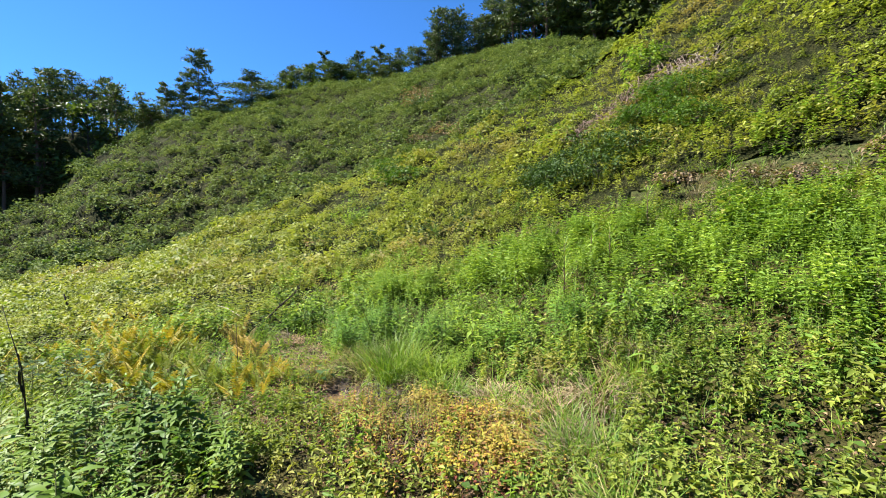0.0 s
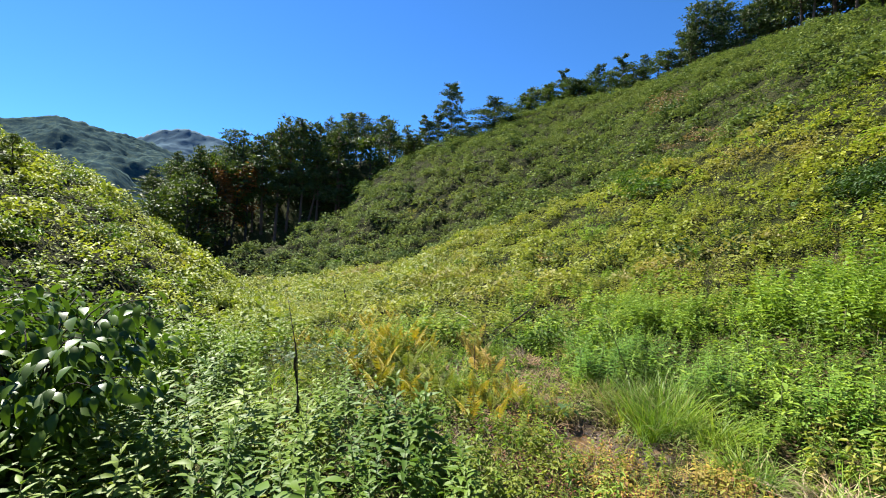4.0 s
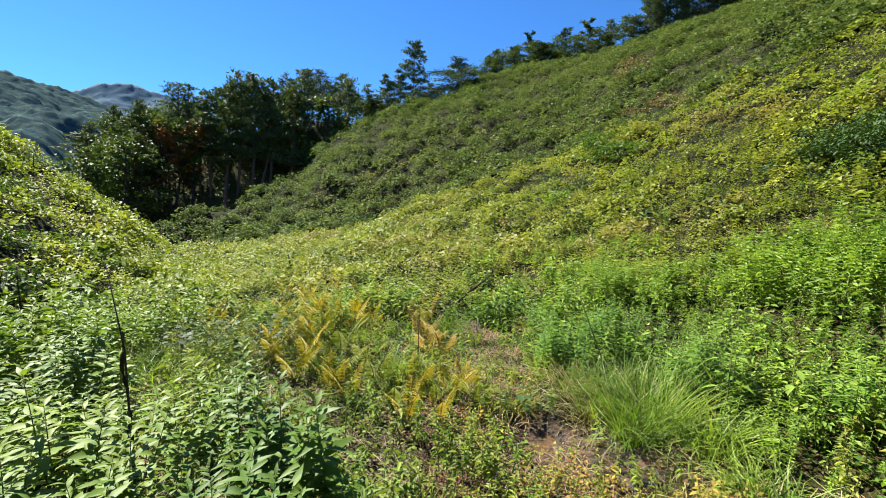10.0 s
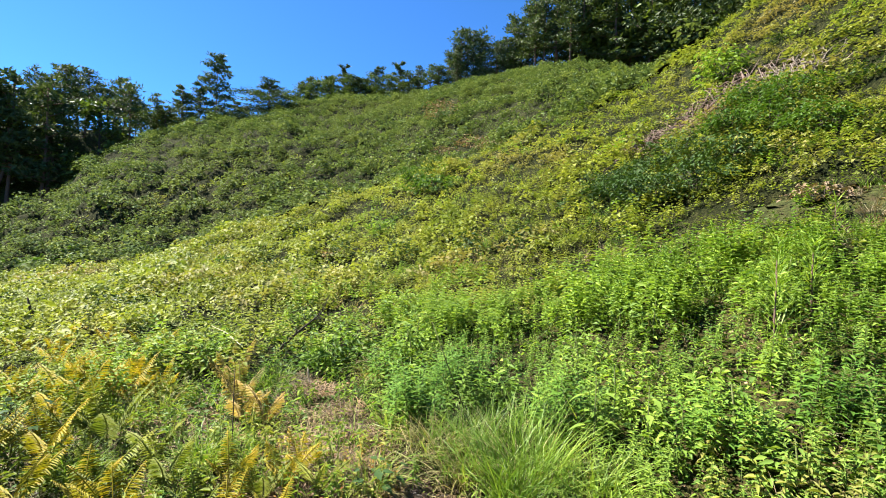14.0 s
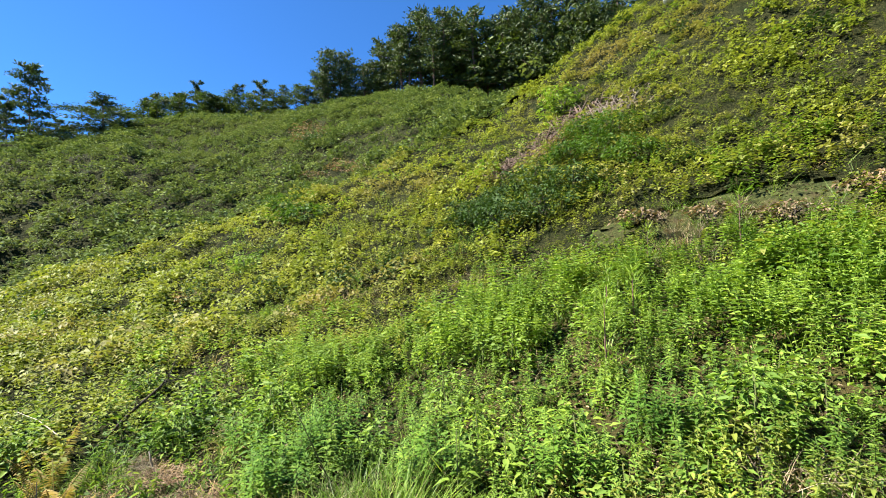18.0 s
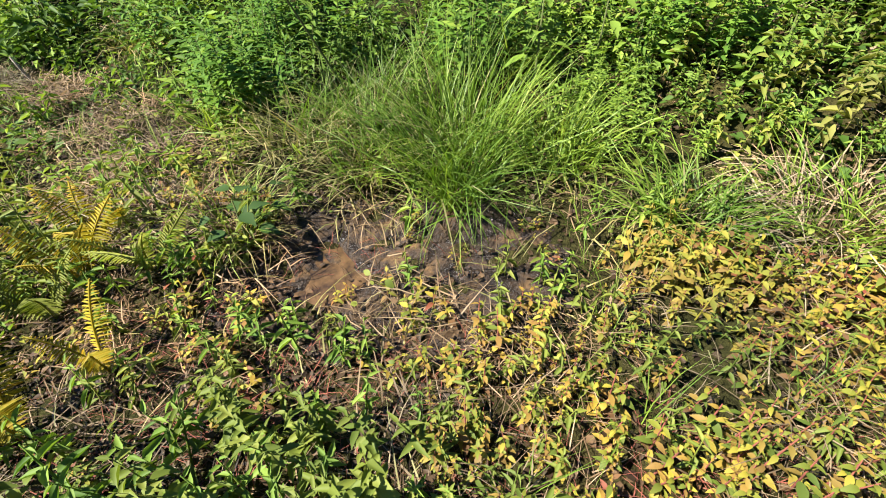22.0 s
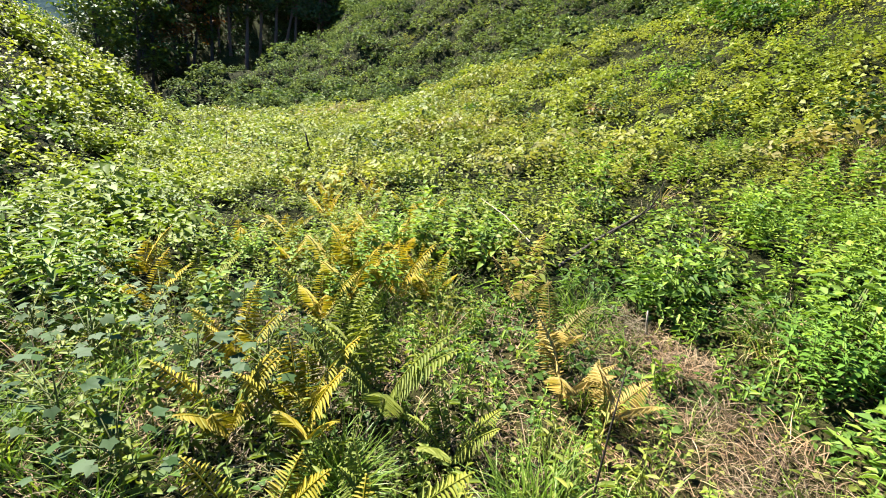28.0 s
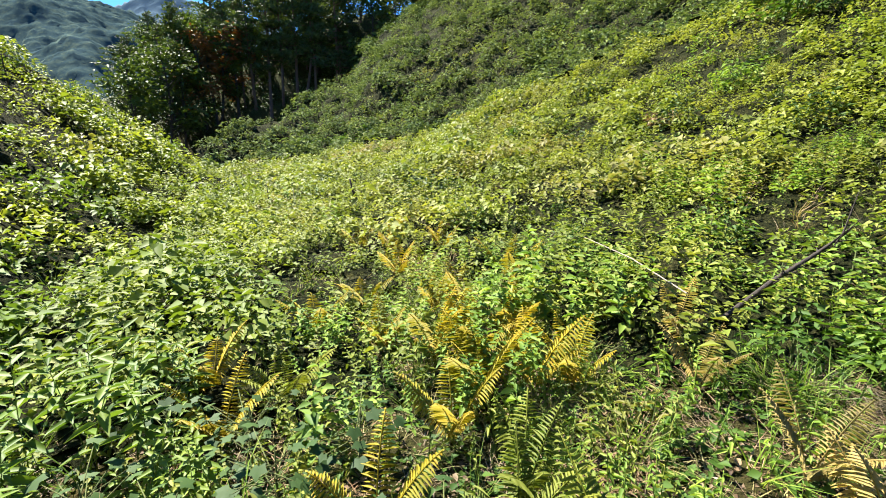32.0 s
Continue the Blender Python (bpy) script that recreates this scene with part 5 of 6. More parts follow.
tussock(210, 4.2, 4.95, 300, 0.45, 0.75, "withered brown grass mound", 0.22, 1.2)
tussock(211, 3.4, 6.0, 240, 0.5, 0.4, "grass tussock under the dead branch", 0.2)
tussock(212, 2.55, 3.2, 200, 0.4, 0.75, "brown dry grass tuft on the mud edge", 0.14)
tussock(213, 3.55, -0.45, 300, 0.55, 0.5, "half-dry grass tussock in the meadow", 0.25)
tussock(214, 2.85, 1.3, 260, 0.42, 0.35, "low drooping grass tuft beside the seep", 0.2, 1.3)
tussock(215, 4.1, -0.25, 260, 0.4, 0.9, "withered brown grass mound in the meadow", 0.22, 1.2)
tussock(219, 3.2, 3.15, 260, 0.55, 0.75, "half-dry greenish grass tussock with fine blades", 0.22, 0.8)
tussock(220, 3.46, 2.88, 260, 0.58, 0.7, "half-dry greenish grass tussock near the seep", 0.24, 0.8)
tussock(221, 3.22, -0.2, 360, 0.6, 0.8, "straw-coloured grass tussock among meadow herbs", 0.25, 1.1)
tussock(222, 4.55, 5.12, 300, 0.45, 0.8, "withered brown grass mound in the meadow", 0.25, 1.2)
tussock(216, 1.6, -0.9, 260, 0.5, 0.6, "half-dry grass tussock beside the path", 0.2, 1.0)


def bush(seed, name, x, y, radius, height, leaves, size, material, label, stems=5, cuts=1, hang=0.0):
    rg = np.random.default_rng(seed)
    ob = new(name)
    wood, green = [], []
    for k in range(stems):
        a = rg.uniform(0, 6.28)
        tip = (0.6 * radius * math.cos(a), 0.6 * radius * math.sin(a), height * rg.uniform(0.55, 0.95))
        wood.append(tube([(0.05 * math.cos(a), 0.05 * math.sin(a), -0.1), (tip[0] * 0.4, tip[1] * 0.4, tip[2] * 0.6), tip], [0.012 + 0.01 * radius, 0.008 + 0.006 * radius, 0.003], 5))
    for i in range(leaves):
        th, w = rg.uniform(0, 6.28), rg.uniform(-1, 1)
        u = rg.uniform(0.25, 1) ** 0.45 * (1 + 0.35 * math.sin(3 * th + seed) * math.sin(4 * w + seed))
        c = math.sqrt(1 - w * w)
        q = (radius * u * c * math.cos(th), radius * u * c * math.sin(th), height * (0.5 + 0.5 * u * w))
        k = rg.uniform(0.6, 1.3)
        v, f = leaf(size * k, size * k * 0.5, 0.15, rg.uniform(0.1, 0.5), cuts)
        green.append((placed(v, th + rg.normal(0, 0.8), rg.uniform(-0.6, 0.5) - hang, rg.normal(0, 0.4), q), f))
    for w in wood:
        part("stem", mesh_from("stem", *w, DARKBARK), ob)
    part("foliage", mesh_from("foliage", *joined(green), material), ob)
    ob.matrix_basis = Matrix.Translation(on_ground(x, y, -0.05))
    return tagged(ob, label, "bush")


def herb_clump(seed, x, y, stems, radius, height, label):
    """A bushy clump of upright leafy stems, each stem a part."""
    rg = np.random.default_rng(seed)
    pairs = [paired(rg, height, 16, 0.105, 0.027, 3, False) for _ in range(6)]
    shapes = [(mesh_from("stem", *s, STEM), mesh_from("foliage", *l, CLUMP)) for s, l in pairs]
    ob = new("herb_clump")
    for k in range(stems):
        a, u = 2.4 * k, math.sqrt((k + 0.5) / stems)
        s = part("stem", shapes[k % 6][0], ob)
        part("foliage", shapes[k % 6][1], s)
        size = float(1.12 - 0.42 * u * u + rg.uniform(-0.08, 0.08))
        s.matrix_basis = Matrix.LocRotScale((radius * u * math.cos(a), radius * u * math.sin(a), 0), Euler((-0.22 * u * math.sin(a), 0.22 * u * math.cos(a), a)), (size, size, size))
    ob.matrix_basis = Matrix.Translation(on_ground(x, y, -0.03))
    return tagged(ob, label, "herb clump", "bushy herb clumps by the seep")


for k, (x, y, n, rr, hh) in enumerate(((3.4, 3.6, 18, 0.28, 0.52), (3.72, 3.9, 14, 0.26, 0.46), (3.85, 3.5, 16, 0.3, 0.57), (4.25, 3.7, 16, 0.3, 0.57), (4.0, 4.6, 14, 0.28, 0.45), (4.0, 1.25, 16, 0.3, 0.58), (4.4, 0.6, 16, 0.3, 0.55), (3.75, 2.35, 14, 0.26, 0.55))):
    herb_clump(601 + k, x, y, n, rr, hh, "dense bright green clump of upright leafy herbs" if hh > 0.56 else "lower green clump of leafy meadow herbs")
bush(302, "hill_bush", 18.3, 3.4, 0.8, 1.4, 900, 0.16, LUSH, "rounded bright green bush on the spur")
bush(303, "bright_bush", 11.4, 12.8, 0.55, 0.8, 480, 0.12, LUSH, "rounded bright green bush at the spur foot")
for k, (x, y, rr, hh) in enumerate(((12.5, 5.0, 0.8, 0.8), (11.6, 3.9, 0.9, 0.9), (11.6, 2.8, 0.85, 0.8), (12.4, 2.3, 0.8, 0.8), (13.2, 3.5, 0.95, 0.9), (12.2, 4.4, 0.8, 0.8), (13.4, 4.4, 0.7, 0.6))):
    bush(330 + k, "bramble_thicket", x, y, rr, hh * 1.15, 1300, 0.10, BRAMBLE, "dark green bramble thicket on the slope")
for k, (x, y, rr, hh) in enumerate(((15.5, 2.2, 0.75, 0.8), (14.8, 1.3, 0.85, 0.9), (13.9, 1.7, 0.8, 0.8), (13.1, 0.8, 0.7, 0.7), (14.4, 2.6, 0.7, 0.6))):
    bush(360 + k, "bramble_thicket", x, y, rr, hh * 1.15, 1300, 0.10, DEEP, "green leafy bramble thicket beside dead brushwood")
bush(307, "creeper_mound", 14.9, 13.5, 1.2, 0.9, 1000, 0.18, DEEP, "dark green creeper mound at the spur crest")
bush(308, "dead_bush", 31.8, 27.6, 1.7, 2.6, 800, 0.22, BROWN, "withered brown bush on the vine slope", 9)
bush(309, "dead_bush", 25.0, 17.3, 1.0, 0.7, 500, 0.2, BROWN, "withered brown scrub at the gully edge", 8)


def brush_pile(seed, x, y, reach, height, material, label):
    """Dead twigs and branches heaped on the slope."""
    rg = np.random.default_rng(seed)
    ob = new("brushwood")
    base = on_ground(x, y)
    for k in range(44):
        a, ln = rg.uniform(0, 6.28), reach * rg.uniform(0.4, 1.1)
        p = np.array([rg.normal(0, 0.35 * reach), rg.normal(0, 0.35 * reach)])
        q = p + ln * np.array([math.cos(a), math.sin(a)])
        zp, zq = (float(land(x + c[0], y + c[1])) - base.z for c in (p, q))
        mid = (p + q) / 2 + rg.normal(0, 0.06, 2)
        pts = [(*p, zp + rg.uniform(0, 0.3) * height), (*mid, (zp + zq) / 2 + rg.uniform(0.3, 0.8) * height), (*q, zq + rg.uniform(0.1, 1.0) * height)]
        part("twig", mesh_from("twig", *tube(pts, [0.018, 0.014, 0.006], 4), material), ob)
    ob.matrix_basis = Matrix.Translation(base)
    return tagged(ob, label, "brushwood", "dead brushwood on the spur")


for k, (x, y) in enumerate(((17.4, 2.6), (16.9, 3.2), (16.4, 3.8), (15.9, 4.4), (15.4, 4.95))):
    brush_pile(700 + k, x, y, 0.85, 0.62, BROWNWOOD, "heap of dead brown branches under a green bush" if k < 2 else "dead brown branches lying down the slope")
for k, (x, y) in enumerate(((16.9, 1.7), (16.6, 1.0))):
    brush_pile(710 + k, x, y, 0.8, 0.55, DRYTWIG, "pale grey-brown dead branches beside green brambles")
bush(311, "creeper_mound", 16.1, 15.5, 1.0, 0.9, 1000, 0.13, DEEP, "dark green leafy thicket at the spur edge")
bush(312, "creeper_mound", 17.6, 15.3, 0.9, 0.8, 900, 0.13, DEEP, "dark green leafy thicket at the spur edge")
bush(318, "dead_bush", 24.2, 20.8, 1.1, 1.0, 600, 0.16, BROWN, "withered brown scrub along the gully", 8)
bush(319, "dead_bush", 25.8, 19.4, 1.1, 1.0, 600, 0.16, BROWN, "withered brown scrub along the gully", 8)
bush(304, "creeper_mound", 31.0, 26.2, 1.9, 1.7, 900, 0.22, BRAMBLE, "dark creeper mound under a withered bush")
bush(313, "dead_bush", 10.9, -6.1, 1.1, 1.0, 900, 0.14, BROWN, "large withered brown shrub on a slope", 9)
for k, (x, y) in enumerate(((10.5, 0.7), (10.15, -0.5), (9.75, -1.6), (9.9, -2.8))):
    bush(380 + k, "dead_bush", x, y, 0.5, 0.35, 320, 0.09, BROWN, "low withered brown scrub on an earth bank", 6)
bush(314, "dark_shrub", 7.9, 17.2, 0.4, 0.6, 260, 0.12, DEEP, "small dark green shrub in the meadow")
bush(315, "dark_shrub", 2.95, 13.4, 0.28, 0.45, 200, 0.08, DEEP, "small dark shrub on the valley floor")
bush(316, "yellow_bush", 8.57, -1.15, 0.35, 0.5, 300, 0.10, LUSH, "small yellow-green bush in the meadow")
bush(317, "brown_thicket", 9.6, 13.1, 0.5, 0.45, 320, 0.12, BROWN, "brown withered thicket in the meadow")
for k, (x, y) in enumerate(((2.6, 41.6), (4.3, 40.7), (6.2, 39.2), (8.0, 37.6))):
    bush(350 + k, "bank_thicket", x, y, 1.3, 1.0, 450, 0.3, DEEP, "dark overhanging scrub along the low bank")


def arching_shrub(seed, x, y, stems, reach, height, size, label):
    """Arching canes, each with rows of broad pointed leaves that hang from its outer part."""
    rg = np.random.default_rng(seed)
    ob = new("arching_shrub")
    for k in range(stems):
        a = 2.4 * k + rg.normal(0, 0.25)
        out, top = reach * rg.uniform(0.45, 1.05), height * rg.uniform(0.6, 1.0)
        u = np.linspace(0, 1, 9)
        along = out * (0.25 * u + 0.75 * u ** 1.8)
        up = top * (1.55 * u - 0.62 * u ** 2.6)
        pts = np.stack([along * math.cos(a), along * math.sin(a), up - 0.08], -1)
        cane = part("cane", mesh_from("cane", *tube(pts, 0.012 * (1.05 - 0.85 * u), 5), DARKBARK), ob)
        green = []
        for i in range(64):
            w = rg.uniform(0.12, 1.0)
            p = np.array([np.interp(w, u, pts[:, m]) for m in range(3)])
            side = a + (1 if i % 2 else -1) * rg.uniform(0.3, 1.5)
            twig = rg.uniform(0.03, 0.34 * out)
            q = p + np.array([math.cos(side) * twig, math.sin(side) * twig, rg.uniform(-0.12, 0.06)])
            ln = size * rg.uniform(0.65, 1.2)
            v, f = leaf(ln, ln * 0.5, 0.14, rg.uniform(0.15, 0.45), 3)
            green.append((placed(v, side + rg.normal(0, 0.5), rg.uniform(-1.1, 0.0), rg.normal(0, 0.4), q), f))
        part("foliage", mesh_from("foliage", *joined(green), SHRUB), cane)
    ob.matrix_basis = Matrix.Translation(on_ground(x, y))
    return tagged(ob, label, "bush")


arching_shrub(320, -1.95, 2.95, 34, 0.95, 1.6, 0.12, "tall dark shrub with hanging pointed leaves")
arching_shrub(321, -2.9, 3.3, 34, 1.1, 1.8, 0.12, "dark leafy shrub with arching canes on a slope")
arching_shrub(322, -3.9, 3.0, 26, 1.1, 1.7, 0.12, "dark leafy shrub with arching canes on a slope")
for k, (x, y, rr) in enumerate(((-2.7, 8.8, 0.5), (-3.9, 7.3, 0.5), (-3.9, 6.0, 0.55), (-5.2, 10.5, 0.6), (-4.4, 13.0, 0.6))):
    bush(370 + k, "dark_shrub", x, y, rr, 0.6, 420, 0.1, DEEP, "dark green low shrub on a slope")


def rod(name, points, radii, material, label, category, sides=6):
    ob = part(name, shade(mesh_from(name, *tube(points, radii, sides), material)))
    return tagged(ob, label, category)


def stick(name, x, y, height, lean, radius, material, label, category, base=0.0):
    p = on_ground(x, y, -0.1)
    pts = [(p.x + lean[0] * s, p.y + lean[1] * s, p.z + (height + 0.1) * s) for s in (0, 0.35, 0.7, 1)]
    pts[1] = (pts[1][0] + radius, pts[1][1], pts[1][2])
    return rod(name, pts, [radius, radius * 0.9, radius * 0.7, radius * 0.4], material, label, category)


# dead standing stalk with hanging withered leaves
p = on_ground(-0.28, 2.7)
stalk = new("dead_stalk")
stalk.matrix_basis = Matrix.Translation(p)
part("stem", mesh_from("stem", *tube([(0.06, 0, -0.05), (0.03, 0.02, 0.45), (0.01, 0, 0.9), (-0.07, 0.02, 1.36)], [0.008, 0.007, 0.005, 0.0015], 5), DARKBARK), stalk)
rs = np.random.default_rng(5)
for _ in range(9):
    h = rs.uniform(0.3, 1.0)
    v, f = leaf(rs.uniform(0.06, 0.12), 0.013, 0.3, 0.4, 2)
    part("withered_leaf", mesh_from("withered_leaf", placed(v, rs.uniform(0, 6.28), -1.2, 0, (0.05 - 0.05 * h, 0.01, h)), f, DARKBARK), stalk)
tagged(stalk, "dead dark stalk with hanging withered leaves", "stalk")

# fallen dead branch, dark with lichen
branch = new("dead_branch")
b0 = Vector((3.72, 6.78, -1.66))
b1 = Vector((4.45, 6.46, -0.93))
branch.matrix_basis = Matrix.Translation(b0)
d = b1 - b0
part("limb", shade(mesh_from("limb", *tube([(0, 0, 0), tuple(d * 0.4 + Vector((0, 0, 0.03))), tuple(d * 0.75), tuple(d)], [0.022, 0.019, 0.014, 0.005], 7), DARKBARK)), branch)
for k in range(16):
    q = d * rs.uniform(0.3, 0.98)
    e = q + Vector(rs.normal(0, 0.1, 3)) + Vector((0.04, 0, 0.07))
    part("twig", mesh_from("twig", *tube([tuple(q), tuple(e)], [0.008, 0.002], 4), DARKBARK), branch)
tagged(branch, "fallen dark dead branch lying over herbs", "branch")
rod("bare_pole", [tuple(on_ground(3.33, 6.8, 0.46)), tuple(on_ground(3.45, 7.5, 0.52)), tuple(on_ground(3.57, 8.3, 0.5))], [0.006, 0.005, 0.003], GREYWOOD, "long bare grey stick lying aslant", "stick")
stick("dark_stake", 2.4, 14.9, 0.75, (-0.16, 0.05), 0.04, DARKBARK, "leaning dark wooden stake in the meadow", "stake")
stick("dark_stake", 1.72, 15.4, 0.5, (-0.12, 0), 0.03, DARKBARK, "short leaning dark stake", "stake")
stick("dead_sapling", 0.42, 17.0, 0.85, (0.02, 0.02), 0.018, DARKBARK, "thin bare dead sapling standing upright", "sapling")
stick("pale_stake", 1.05, 16.6, 0.7, (0.01, 0), 0.014, GREYWOOD, "thin pale upright stake", "stake")
stick("black_stump", 7.3, 4.2, 0.35, (-0.3, 0.22), 0.045, DARKBARK, "charred black leaning stump in the meadow", "stump")
stick("black_stump", 8.2, 2.7, 0.35, (0.22, -0.1), 0.04, DARKBARK, "grey-black leaning stub in the meadow", "stump")
stick("grey_stub", 3.6, 5.5, 0.24, (-0.05, 0.03), 0.014, GREYWOOD, "pale broken wooden stub in dead grass", "stub")
stick("thin_stem", 2.1, 4.41, 0.78, (0.02, 0.03), 0.006, DARKBARK, "thin dark upright stem", "stem")
stick("tall_stem", 3.45, 2.9, 0.95, (-0.25, 0.35), 0.007, STEM, "tall slender leaning stem", "stem")
stick("dead_sapling", -2.2, 8.0, 0.95, (-0.05, 0.02), 0.014, DARKBARK, "thin bare dead sapling on a green slope", "sapling")
stick("dead_sapling", -4.9, 18.4, 0.9, (0.03, 0.02), 0.02, DARKBARK, "thin dead sapling on the spur crest", "sapling")
rod("fallen_log", [tuple(on_ground(15.9, 5.2, 0.2)), tuple(on_ground(14.9, 5.6, 0.3)), tuple(on_ground(14.0, 5.9, 0.25))], [0.03, 0.025, 0.012], DARKBARK, "fallen dark branch on the spur", "branch")


def sapling(seed, x, y, h):
    rg = np.random.default_rng(seed)
    ob = new("pine_sapling")
    part("stem", mesh_from("stem", *tube([(0, 0, -0.05), (0.02, 0.01, h * 0.5), (0, 0, h)], [0.012, 0.009, 0.003], 5), PINEBARK), ob)
    green = []
    for i in range(130):
        s = rg.uniform(0.35, 1.05)
        v, f = leaf(rg.uniform(0.1, 0.2), 0.014, 0.1, 0.0)
        a = rg.uniform(0, 6.28)
        reach = rg.uniform(0, 0.22) * (1.2 - s)
        green.append((placed(v, a, rg.uniform(0.1, 1.0), 0, (reach * math.cos(a), reach * math.sin(a), h * s)), f))
    part("needle_crown", mesh_from("needle_crown", *joined(green), GRASS), ob)
    ob.matrix_basis = Matrix.Translation(on_ground(x, y))
    return tagged(ob, "small young pine with sparse needles", "sapling", "young pines")


for i, (x, y, h) in enumerate(((8.1, -0.63, 1.1), (5.2, 1.04, 0.9), (6.4, 1.1, 0.75), (9.3, 6.9, 0.7), (7.8, 0.6, 0.8), (6.4, 0.8, 0.7))):
    sapling(400 + i, x, y, h)


def broad_plant(seed, x, y, count, size, height, material, label):
    rg = np.random.default_rng(seed)
    ob = new("broad_leaf_plant")
    for k in range(count):
        a, h = 2.4 * k + rg.normal(0, 0.2), height * (0.35 + 0.65 * k / count)
        reach = 0.05 + 0.05 * rg.uniform(0, 1)
        at = (reach * math.cos(a), reach * math.sin(a), h)
        lf = part("leaf", shade(mesh_from("leaf", *ovate(size * rg.uniform(0.6, 1.0), size * (rg.uniform(0.5, 0.6) if material is GREYLEAF else rg.uniform(0.27, 0.36)), rg.uniform(0.08, 0.2), rg.uniform(0.15, 0.5)), material)), ob)
        lf.matrix_basis = Matrix.Translation(at) @ Matrix.Rotation(a, 4, "Z") @ Matrix.Rotation(rg.uniform(-0.35, 0.25), 4, "Y")
    part("stem", mesh_from("stem", *tube([(0, 0, 0), (0.01, 0, height)], [0.007, 0.003], 5), STEM), ob)
    ob.matrix_basis = Matrix.Translation(on_ground(x, y))
    return tagged(ob, label, "plant")


def lobed_plant(seed, x, y, count, size, height, label):
    """A sprawling stem with palmate leaves held level on long stalks."""
    rg = np.random.default_rng(seed)
    ob = new("lobed_leaf_plant")
    part("stem", mesh_from("stem", *tube([(0, 0, -0.03), (0.02, 0.01, height * 0.5), (0.03, 0, height)], [0.007, 0.005, 0.003], 5), STEM), ob)
    for k in range(count):
        a, h = 2.4 * k + rg.normal(0, 0.3), height * (0.45 + 0.55 * k / count)
        reach = rg.uniform(0.10, 0.26)
        at = (reach * math.cos(a), reach * math.sin(a), h + rg.uniform(0.0, 0.06))
        stalk_part = part("leaf_stalk", mesh_from("leaf_stalk", *tube([(0.02 * h, 0, h * 0.8), at], [0.003, 0.002], 4), STEM), ob)
        lf = part("leaf", mesh_from("leaf", *lobed(size * rg.uniform(0.6, 1.1), rg.uniform(0.02, 0.1), rg.uniform(0.1, 0.4)), GREYLEAF), stalk_part)
        lf.matrix_basis = Matrix.Translation(at) @ Matrix.Rotation(a, 4, "Z") @ Matrix.Rotation(rg.uniform(-0.1, 0.45), 4, "Y") @ Matrix.Rotation(rg.normal(0, 0.2), 4, "X")
    ob.matrix_basis = Matrix.Translation(on_ground(x, y))
    return tagged(ob, label, "plant", "lobed plants among ferns")


broad_plant(501, 2.45, 3.08, 9, 0.11, 0.26, GREYLEAF, "grey-green broad-leaved plant on the mud edge")
broad_plant(502, 3.4, -0.6, 9, 0.16, 0.42, LUSH, "large-leaved green plant beside dry grass")
broad_plant(503, 3.85, 1.7, 9, 0.14, 0.5, LUSH, "large-leaved green plant in the meadow")
broad_plant(504, -0.3, 1.62, 14, 0.2, 0.45, NEARLEAF, "big-leaved green plant with a yellow shoot")
lobed_plant(505, 0.07, 6.05, 18, 0.057, 0.46, "blue-green plant with palmate leaves among ferns")
lobed_plant(506, 0.6, 5.65, 18, 0.057, 0.46, "blue-green plant with palmate leaves among ferns")
lobed_plant(507, 0.92, 5.55, 15, 0.057, 0.46, "blue-green plant with palmate leaves among ferns")
lobed_plant(508, 0.13, 5.35, 18, 0.057, 0.46, "blue-green plant with palmate leaves among ferns")
broad_plant(510, -0.55, 1.5, 12, 0.2, 0.42, NEARLEAF, "big-leaved green plant beside the path")
broad_plant(512, 2.62, 3.12, 7, 0.095, 0.2, GREYLEAF, "grey-green broad-leaved plant beside the mud")
for k, (x, y) in enumerate(((0.81, 6.44), (0.42, 6.3), (-0.12, 7.05), (0.3, 6.75), (-0.3, 6.4), (-0.2, 5.6))):
    lobed_plant(520 + k, x, y, 24, 0.057, 0.4, "blue-green plant with palmate leaves among ferns")
broad_plant(513, -0.42, 1.85, 12, 0.19, 0.4, NEARLEAF, "big-leaved green plant beside the path")
broad_plant(514, -0.75, 1.75, 12, 0.19, 0.38, NEARLEAF, "big-leaved green plant beside the path")
lobed_plant(511, 0.39, 5.05, 16, 0.057, 0.42, "blue-green plant with palmate leaves among ferns")
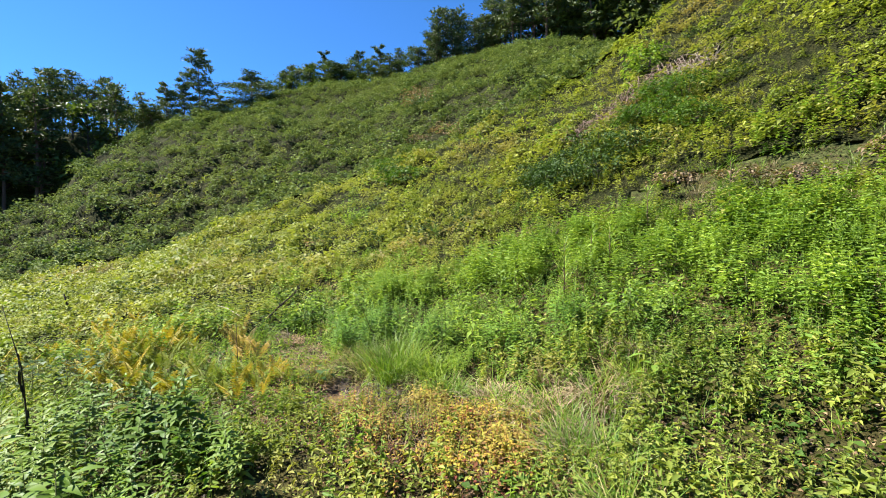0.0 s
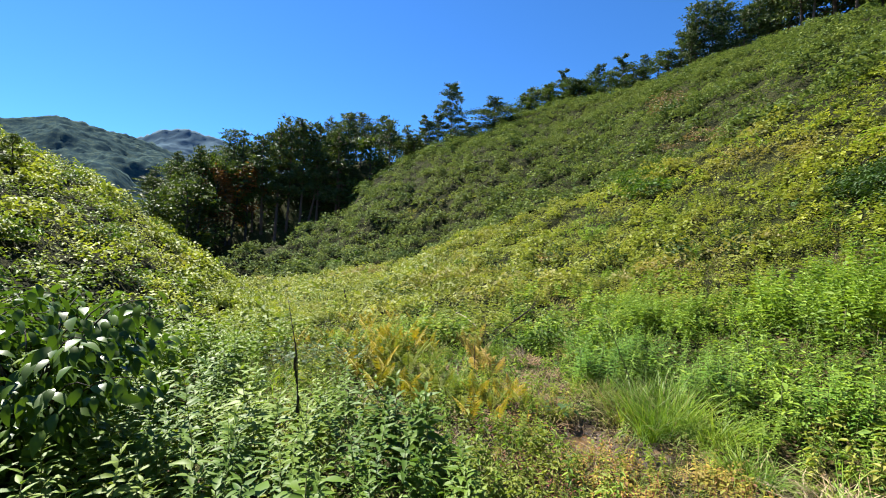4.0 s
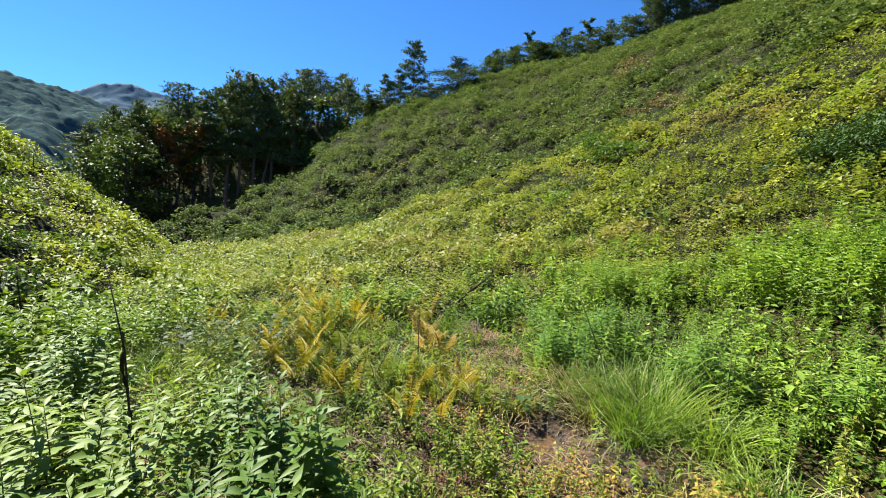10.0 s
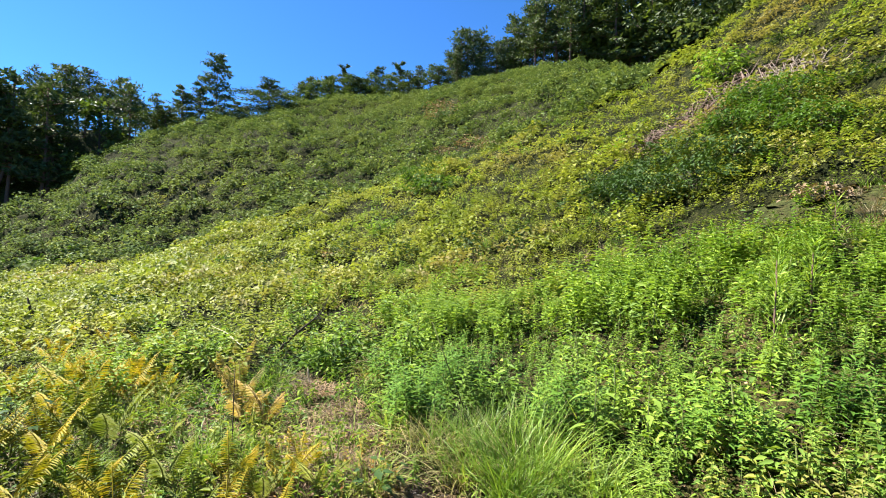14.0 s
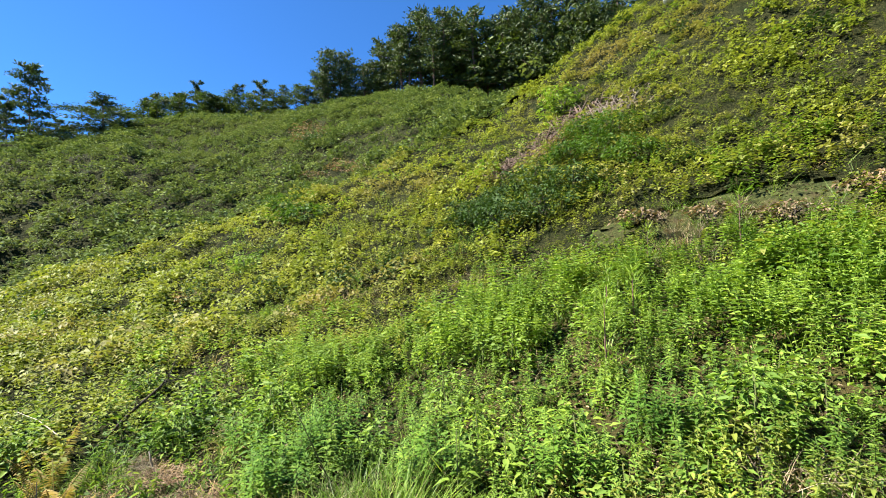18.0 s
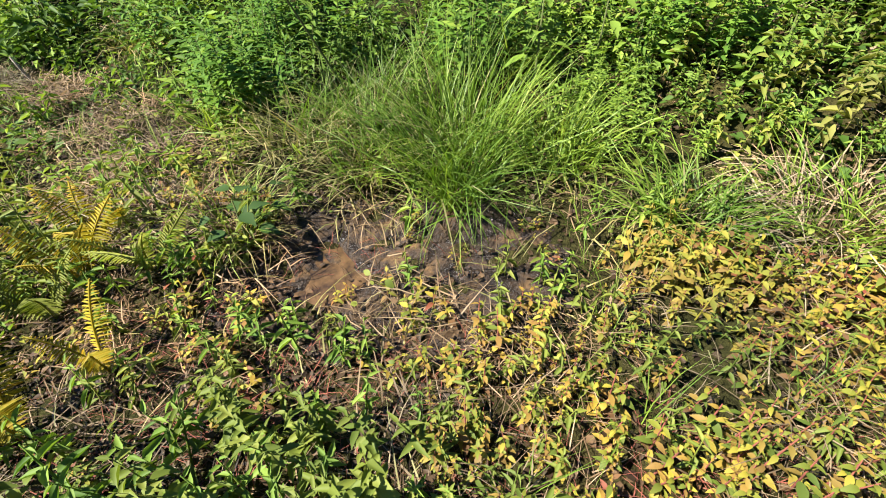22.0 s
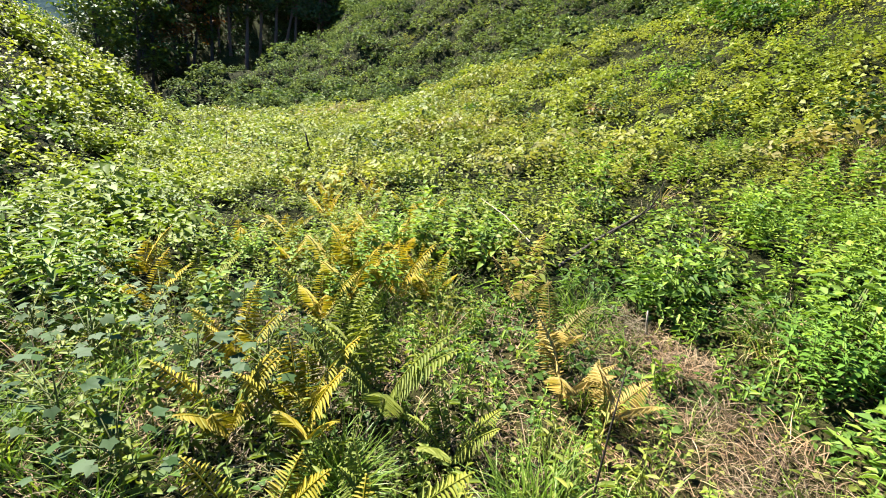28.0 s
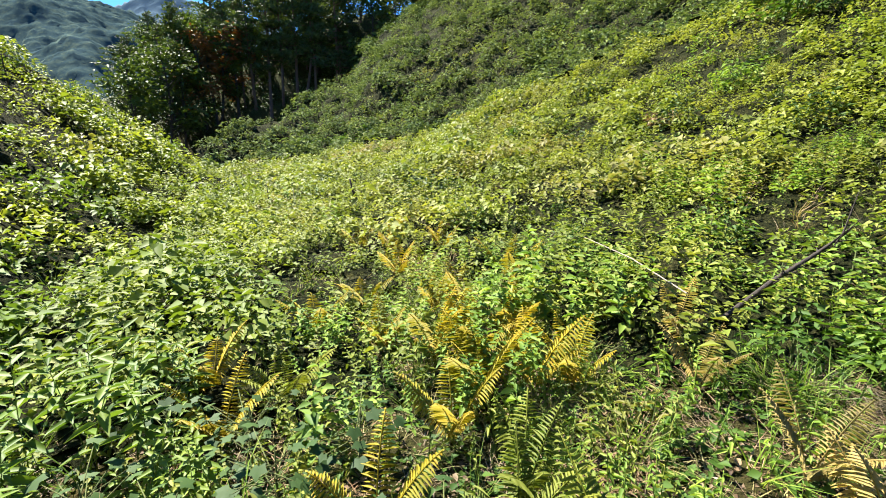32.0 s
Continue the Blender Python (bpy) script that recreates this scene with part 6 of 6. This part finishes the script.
broad_plant(509, 3.6, 2.0, 9, 0.16, 0.6, LUSH, "broad-leaved green plant in the meadow")

# pale stone and bare earth on the spur
stone = bmesh.new()
bmesh.ops.create_icosphere(stone, subdivisions=2, radius=0.22)
for v in stone.verts:
    v.co *= 1 + 0.35 * noise.noise(v.co * 6)
    v.co.z *= 0.7
sme = bpy.data.meshes.new("pale_stone")
stone.to_mesh(sme)
sme.materials.append(STONE)
sob = new("pale_stone", sme)
sob.location = on_ground(22.7, -0.9, 0.35)
tagged(sob, "small pale boulder on the green spur", "stone")

# wet mud sheet of the seep
for cx, cy, wx, wy, label in ((2.45, 2.42, 0.46, 0.75, "dark wet brown mud of a spring seep"), (2.12, -0.12, 0.34, 0.3, "small patch of wet brown mud")):
    n = 48
    uu, vv = np.meshgrid(np.linspace(-1, 1, n), np.linspace(-1, 1, n))
    mx, my = cx + uu * wx, cy + vv * wy
    keep = (np.abs(uu) ** 2.5 + np.abs(vv) ** 2.5 + 0.8 * vnoise(mx * 4, my * 4)) < 0.95
    mz = land(mx, my) + 0.006 + 0.03 * vnoise(mx * 14, my * 14) + 0.012 * vnoise(mx * 40, my * 40)
    q = np.arange(n * n).reshape(n, n)
    q = np.stack([q[:-1, :-1], q[:-1, 1:], q[1:, 1:], q[1:, :-1]], -1)[keep[:-1, :-1]]
    tagged(part("mud", shade(mesh_from("mud", np.stack([mx, my, mz], -1).reshape(-1, 3), q.reshape(-1, 4), MUD))), label, "mud", kind="structure")

# shallow rusty puddle on the mud
ring = np.linspace(0, 2 * np.pi, 40, endpoint=False)
edge = 1 + 0.35 * vnoise(np.cos(ring) * 1.7 + 4, np.sin(ring) * 1.7 + 9) * 2
level = float(land(2.43, 2.66)) + 0.02
pv = [(2.43, 2.66, level)] + [(2.43 + 0.15 * e * math.sin(a), 2.66 + 0.19 * e * math.cos(a), level - 0.002) for a, e in zip(ring, edge)]
tagged(part("puddle", mesh_from("puddle", pv, [(0, 1 + (k + 1) % 40, 1 + k) for k in range(40)], PUDDLE)), "shallow rusty brown puddle in the mud", "puddle", kind="structure")
